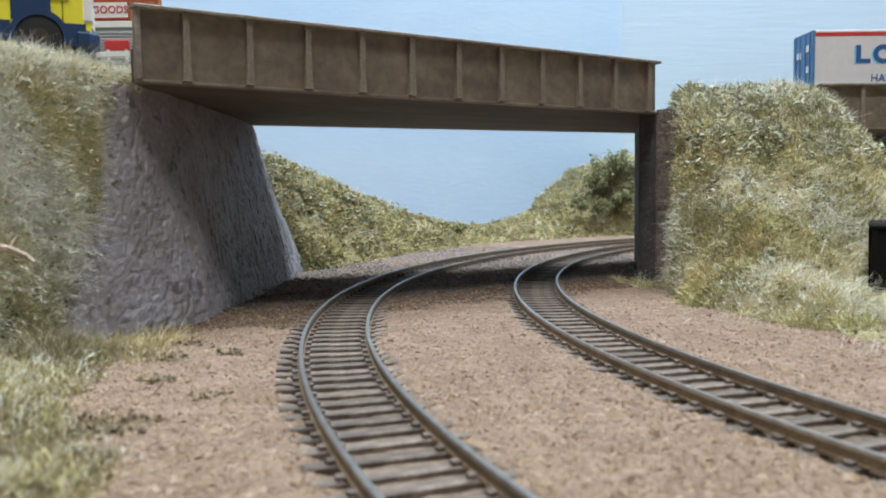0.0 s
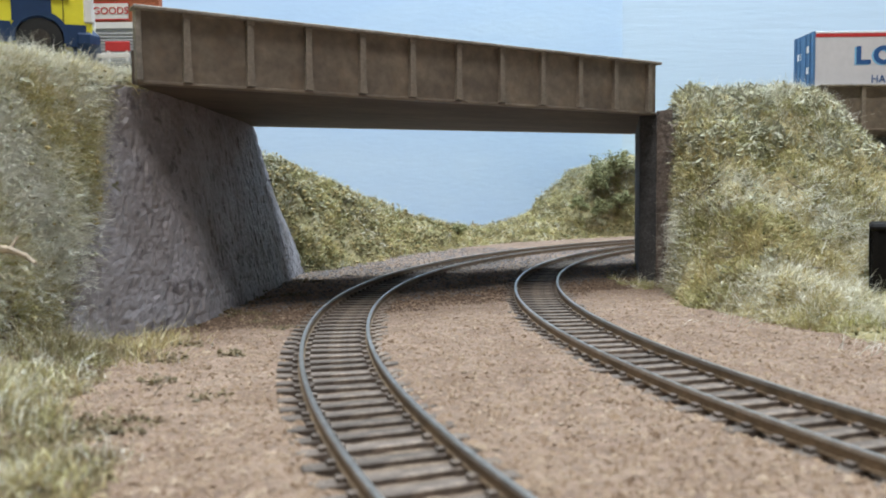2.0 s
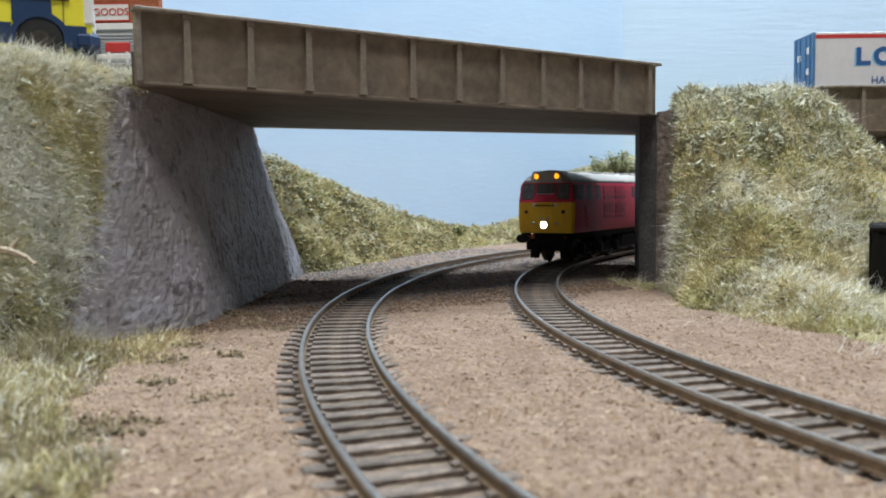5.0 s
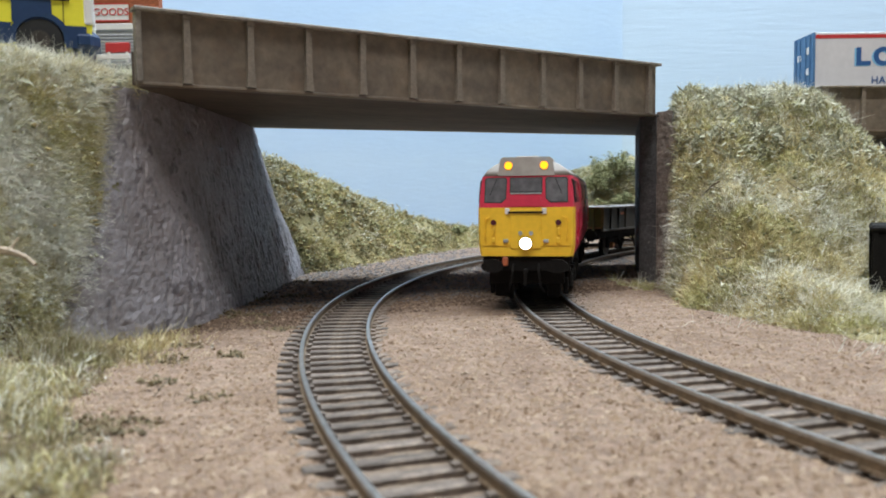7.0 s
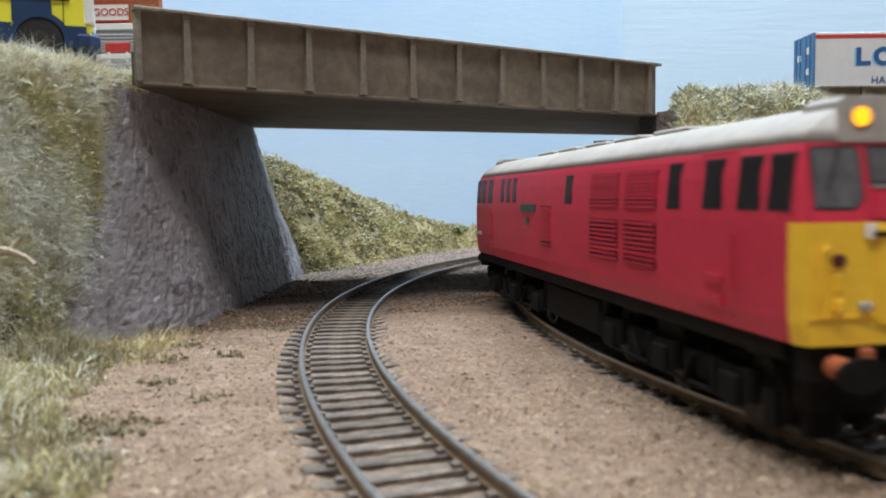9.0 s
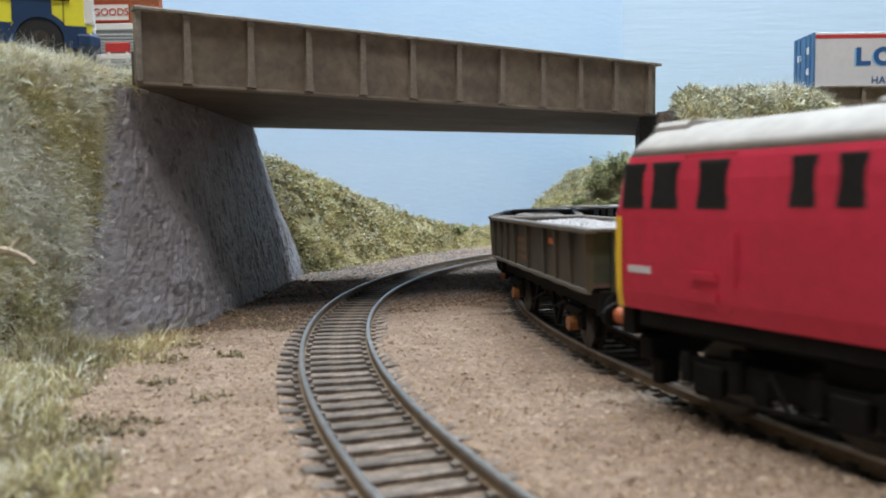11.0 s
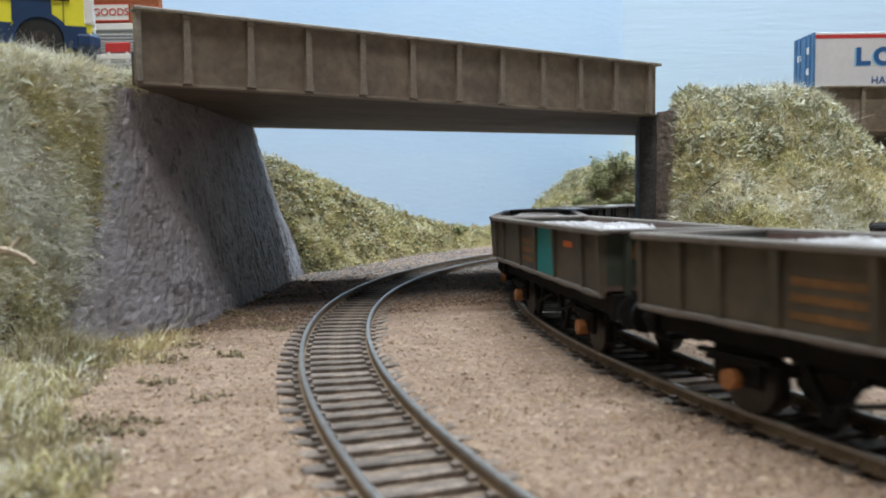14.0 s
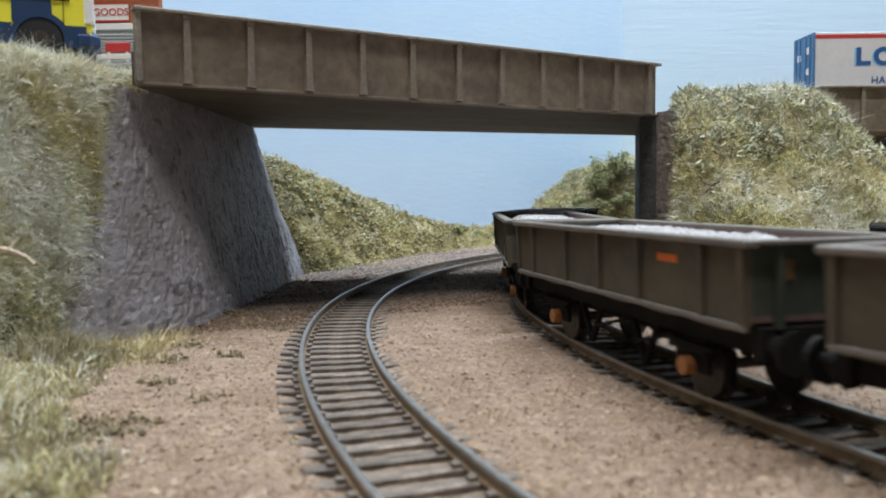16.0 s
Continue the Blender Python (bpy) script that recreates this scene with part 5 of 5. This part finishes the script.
def goods_building():
    e = empty("goods_shed", place(-133, 392, 83.5), "orange brick goods building with white sign and grey shutter", "building")
    w = part("wall", boxes((-110, 0, 0, 5, 0, 68)), M_BRICK, e, "orange brick wall")
    rng = random.Random(2)
    bm0 = boxes((-1.45, 1.45, -0.25, 0.05, -0.45, 0.45), bev=0.08)
    bmesh.ops.scale(bm0, vec=(MM, MM, MM), verts=bm0.verts)
    me = bpy.data.meshes.new("brick")
    bm0.to_mesh(me)
    bm0.free()
    me.materials.append(M_BRICK)
    row = 0
    z = 40.0
    while z < 60:
        x = -1.7 - (1.6 if row % 2 else 0)
        while x > -38:
            if not (-33.0 < x < -12.4 and 38.5 < z < 50):
                o = new("brick", me)
                o.parent = w
                o.matrix_basis = place(x, rng.uniform(-0.05, 0.05), z)
            x -= 3.2
        z += 1.15
        row += 1
    s = part("sign", boxes((-30.8, -14.3, -1.0, -0.3, 40.9, 48.3), bev=0.15), M_SIGN, e, "white sign with red lettering")
    for z0, z1 in ((40.4, 40.9), (48.3, 48.8)):
        part("sign_border", boxes((-31.2, -13.9, -1.1, -0.3, z0, z1)), M_SIGNRED, s)
    text_part("lettering", "GOODS", 4.7, M_SIGNRED, s, place(-22.4, -1.2, 44.6, 90, 0, 0), 0.12)
    sh = part("roller_shutter", boxes((-60, -1, -0.5, 0.0, 4, 36.3)), M_SHUT, e, "grey corrugated roller shutter")
    z = 5.0
    while z < 35:
        part("slat", boxes((-60, -1, -1.1, -0.45, z, z + 0.95), bev=0.25), M_SHUT, sh)
        z += 1.5
    part("lintel", boxes((-62, 0, -1.3, 0, 36.4, 39.4), bev=0.2), M_SIGN, e)
    return e


def red_barrier():
    e = empty("road_barrier", place(-108.5, 270, 84.5), "small red and white road barrier by the bridge end", "barrier")
    part("rail", boxes((-1, 7, -0.4, 0.4, 3.2, 6.4), bev=0.2), M_SIGNRED, e, "red board")
    part("lower_rail", boxes((-4, 7, -0.4, 0.4, 1.0, 2.6), bev=0.2), M_SIGN, e, "pale board")
    for x in (0, 6):
        part("post", boxes((x - 0.4, x + 0.4, -0.39, 0.39, 0, 6.2)), M_SIGN, e)
    return e


def container_lorry():
    # the long side faces the camera, the doors face left
    e = empty("container_trailer", place(232, 512, 90), "white and blue container trailer standing on the far road", "trailer")
    ox = 14.0
    c = part("container", boxes((0, 150, 0, 28, ox, ox + 34), bev=0.3), M_CONT, e, "white container side")
    part("top_band", boxes((0.4, 149, -0.25, 0.3, ox + 30.4, ox + 32.6)), M_SIGNRED, c, "red stripe")
    # end panel turned a little towards the camera
    f = part("door_end", boxes((-0.8, 0.02, 0.2, 27.8, ox, ox + 34)), M_CBLUE, c, "blue container doors")
    for y in (4, 10, 18, 24):
        part("lock_rod", rods(((-1.2, y, ox + 1), (-1.2, y, ox + 33), 0.4), seg=6), M_CBLUE, f)
    for z, y0, y1 in ((19, 17, 22), (9, 5, 9), (22, 5, 9)):
        part("warning_mark", boxes((-1.1, -0.7, y0, y1, ox + z, ox + z + 4)), M_SIGN, f, "pale printed mark")
    part("corner_post", boxes((-0.9, 0.5, -0.3, 0.6, ox, ox + 34)), M_CBLUE, c)
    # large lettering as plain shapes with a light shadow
    for dx, dz, m, y in ((-1.0, -1.4, M_LETTER, -0.34), (-2.1, -1.9, M_LETLIGHT, -0.2)):
        part("letter_shape", boxes((27 + dx, 30 + dx, y, y + 0.3, ox + 15 + dz, ox + 26 + dz), (27 + dx, 36 + dx, y + 0.002, y + 0.3, ox + 15 + dz, ox + 17.6 + dz)), m, c, "blue letter shape")
        bm = bmesh.new()
        n = 20
        for i in range(n):
            a0, a1 = 6.2832 * i / n, 6.2832 * (i + 1) / n
            prism([(44 + dx + 6.4 * math.cos(a0), ox + 20.5 + dz + 5.8 * math.sin(a0)), (44 + dx + 6.4 * math.cos(a1), ox + 20.5 + dz + 5.8 * math.sin(a1)),
                   (44 + dx + 3.3 * math.cos(a1), ox + 20.5 + dz + 3.0 * math.sin(a1)), (44 + dx + 3.3 * math.cos(a0), ox + 20.5 + dz + 3.0 * math.sin(a0))], 1, y, y + 0.3, bm)
        part("letter_shape", bm, m, c)
    text_part("small_lettering", "HAU", 6.6, M_LETTER, c, place(42.2, -0.3, ox + 4.2, 90, 0, 0), 0.1, "dark blue small letters")
    ch = part("chassis", boxes((2, 148, 6, 26, 8, ox - 0.05), bev=0.3), M_BLACK, e, "black trailer chassis")
    for x in (110, 124, 138):
        for y0, y1 in ((1, 8), (24, 31)):
            part("wheel", rods(((x, y0, 5.2), (x, y1, 5.2), 5.2), seg=18), M_TYRE, e)
    for y in (6, 24):
        part("landing_leg", boxes((30, 33, y, y + 2, 0, 8.2)), M_BLACK, e)
    return e


def far_bridge():
    e = empty("far_bridge", place(200, 432, 0, 0, 0, 3), "second brown plate girder bridge behind the bank", "bridge")
    girder(190, 3.0, 72, 95, [1.2 + 20.9 * i for i in range(10)], e)
    part("deck", boxes((0, 190, 3.1, 60, 71, 92)), M_GIRDER, e)
    part("pier", boxes((-6, 6, 6, 58, -6, 70.9)), M_SHADEWALL, e, "stone pier coloured dark like the shade under its deck")
    part("pier", boxes((150, 190, 6, 58, -6, 70.9)), M_SHADEWALL, e, "stone pier coloured dark like the shade under its deck")
    o = part("road_far", prism([(196, 494), (430, 506), (430, 640), (196, 610)], 2, 60, 92), M_ROAD)
    tagged(o, "grey road carrying the trailer", "road", kind="structure")


def parked_wagon():
    e = empty("parked_wagon", place(150, 284, -2.0, 0, 0, -27), "dark weathered wagon body standing in the grass", "wagon")
    part("body", boxes((0, 60, 0, 30, 6, 27), bev=0.4), M_BLACK, e, "sooty black wagon side")
    part("top_edge", boxes((-0.8, 61, -0.8, 31, 27.02, 29.6), bev=0.9), M_BLACK, e)
    for x in (1.2, 14, 28, 42, 56):
        part("side_post", boxes((x - 0.7, x + 0.7, -0.7, 0.1, 5, 27)), M_BLACK, e)
    for y in (6, 15, 24):
        part("end_post", boxes((-0.7, 0.1, y - 0.7, y + 0.7, 5, 27)), M_BLACK, e)
    for x in (12, 46):
        part("wheelset", rods(((x, 5, 4), (x, 7, 4), 5), ((x, 23, 4), (x, 25, 4), 5), ((x, 6, 4), (x, 24, 4), 1), seg=16), M_STEEL, e)
    return e


room()
ground()
backdrop()
hills()
abutments()
bridge()
far_bridge()
goods_building()
van()
red_barrier()
container_lorry()
parked_wagon()
for k, (u, off, zz, sz) in enumerate(((1.035, 26, 44, 13), (1.06, 28, 54, 15), (1.085, 30, 62, 17), (1.02, 14, 22, 9), (1.06, 12, 26, 11), (0.99, 22, 26, 8), (0.62, 30, 21, 4), (0.56, 32, 30, 4), (0.73, 26, 8, 4))):
    r_ = R1 + 80 + off
    bush(C1[0] - r_ * math.cos(u), C1[1] + r_ * math.sin(u), zz, sz, 100 + k)
TR1 = track(C1, R1, -1000, 420, -640, 215, "curved model railway track beside the grass bank")
TR2 = track(C2, R2, -1500, 900, -420, 330, "curved model railway track under the moving train")

loco = locomotive()
w_a = wagon(0)
w_b = wagon(1)
w_c = wagon(2)
CONSIST = [wagon_copy(w_b), w_b, w_c, w_a, wagon_copy(w_a), wagon_copy(w_b)]

tw = random.Random(8)
for x, y, L in ((112, 330, 13), (126, 350, 14), (140, 300, 9), (152, 262, 13), (150, 358, 10), (118, 352, 8), (134, 372, 9), (158, 374, 9), (108, 300, 8), (146, 330, 9)):
    twig((x, y, hill_right(x, y)[2] + 3.0), tw, L)
for x, y, L in ((-56, 150, 9), (-64, 172, 8), (-47, 128, 7), (-70, 160, 8)):
    twig((x, y, hill_left(x, y)[2] + 1.0), tw, L)
twig((-108, 188, 28.5), tw, 17, "twig", (1.0, -0.02, -0.02), 2.6, M_STICK)

SPEED, LATER = 88.5, 86.5        # mm a second, before and after the train eases off for a moment
PITCH = 126.0
GAP = 180.5                      # from the leading bogie's pivot back to the first wagon's front end


def run(t):
    """Where the leading bogie's pivot is along the curve at t seconds."""
    if t <= 9.2:
        return 15.7 + (t - 7.6) * SPEED
    if t >= 11.3:
        return 321.5 + (t - 11.3) * LATER
    k, w = (t - 9.2) / 2.1, 2.1
    a, b = 15.7 + 1.6 * SPEED, 321.5
    return (2 * k ** 3 - 3 * k * k + 1) * a + (k ** 3 - 2 * k * k + k) * w * SPEED + (3 * k * k - 2 * k ** 3) * b + (k ** 3 - k * k) * w * LATER


def on_track(s_front, front, rear):
    """Pose of a vehicle whose two guide points, front and rear of its centre, both follow the curve."""
    a, _ = on_curve(C2, R2, s_front)
    ang = s_front / R2 - 2 * math.asin((front + rear) / 2 / R2)
    b, _ = on_curve(C2, R2, ang * R2)
    d = (a - b).normalized()
    c = a - d * front
    return place(c.x, c.y, 0, 0, 0, math.degrees(math.atan2(d.y, d.x)))


def motions():
    times = [i * 0.25 for i in range(65)]
    walk(loco, [(t, on_track(run(t), 57, 57)) for t in times])
    for k, w in enumerate(CONSIST):
        walk(w, [(t, on_track(run(t) - GAP - k * PITCH - (WL - 34), 34, 34)) for t in times])
    for ws, r, x, z in SPIN:
        walk(ws, [(i * 0.1, place(x, 0, z, 0, math.degrees((run(i * 0.1) - run(0)) / r) % 360, 0)) for i in range(161)])


motions()
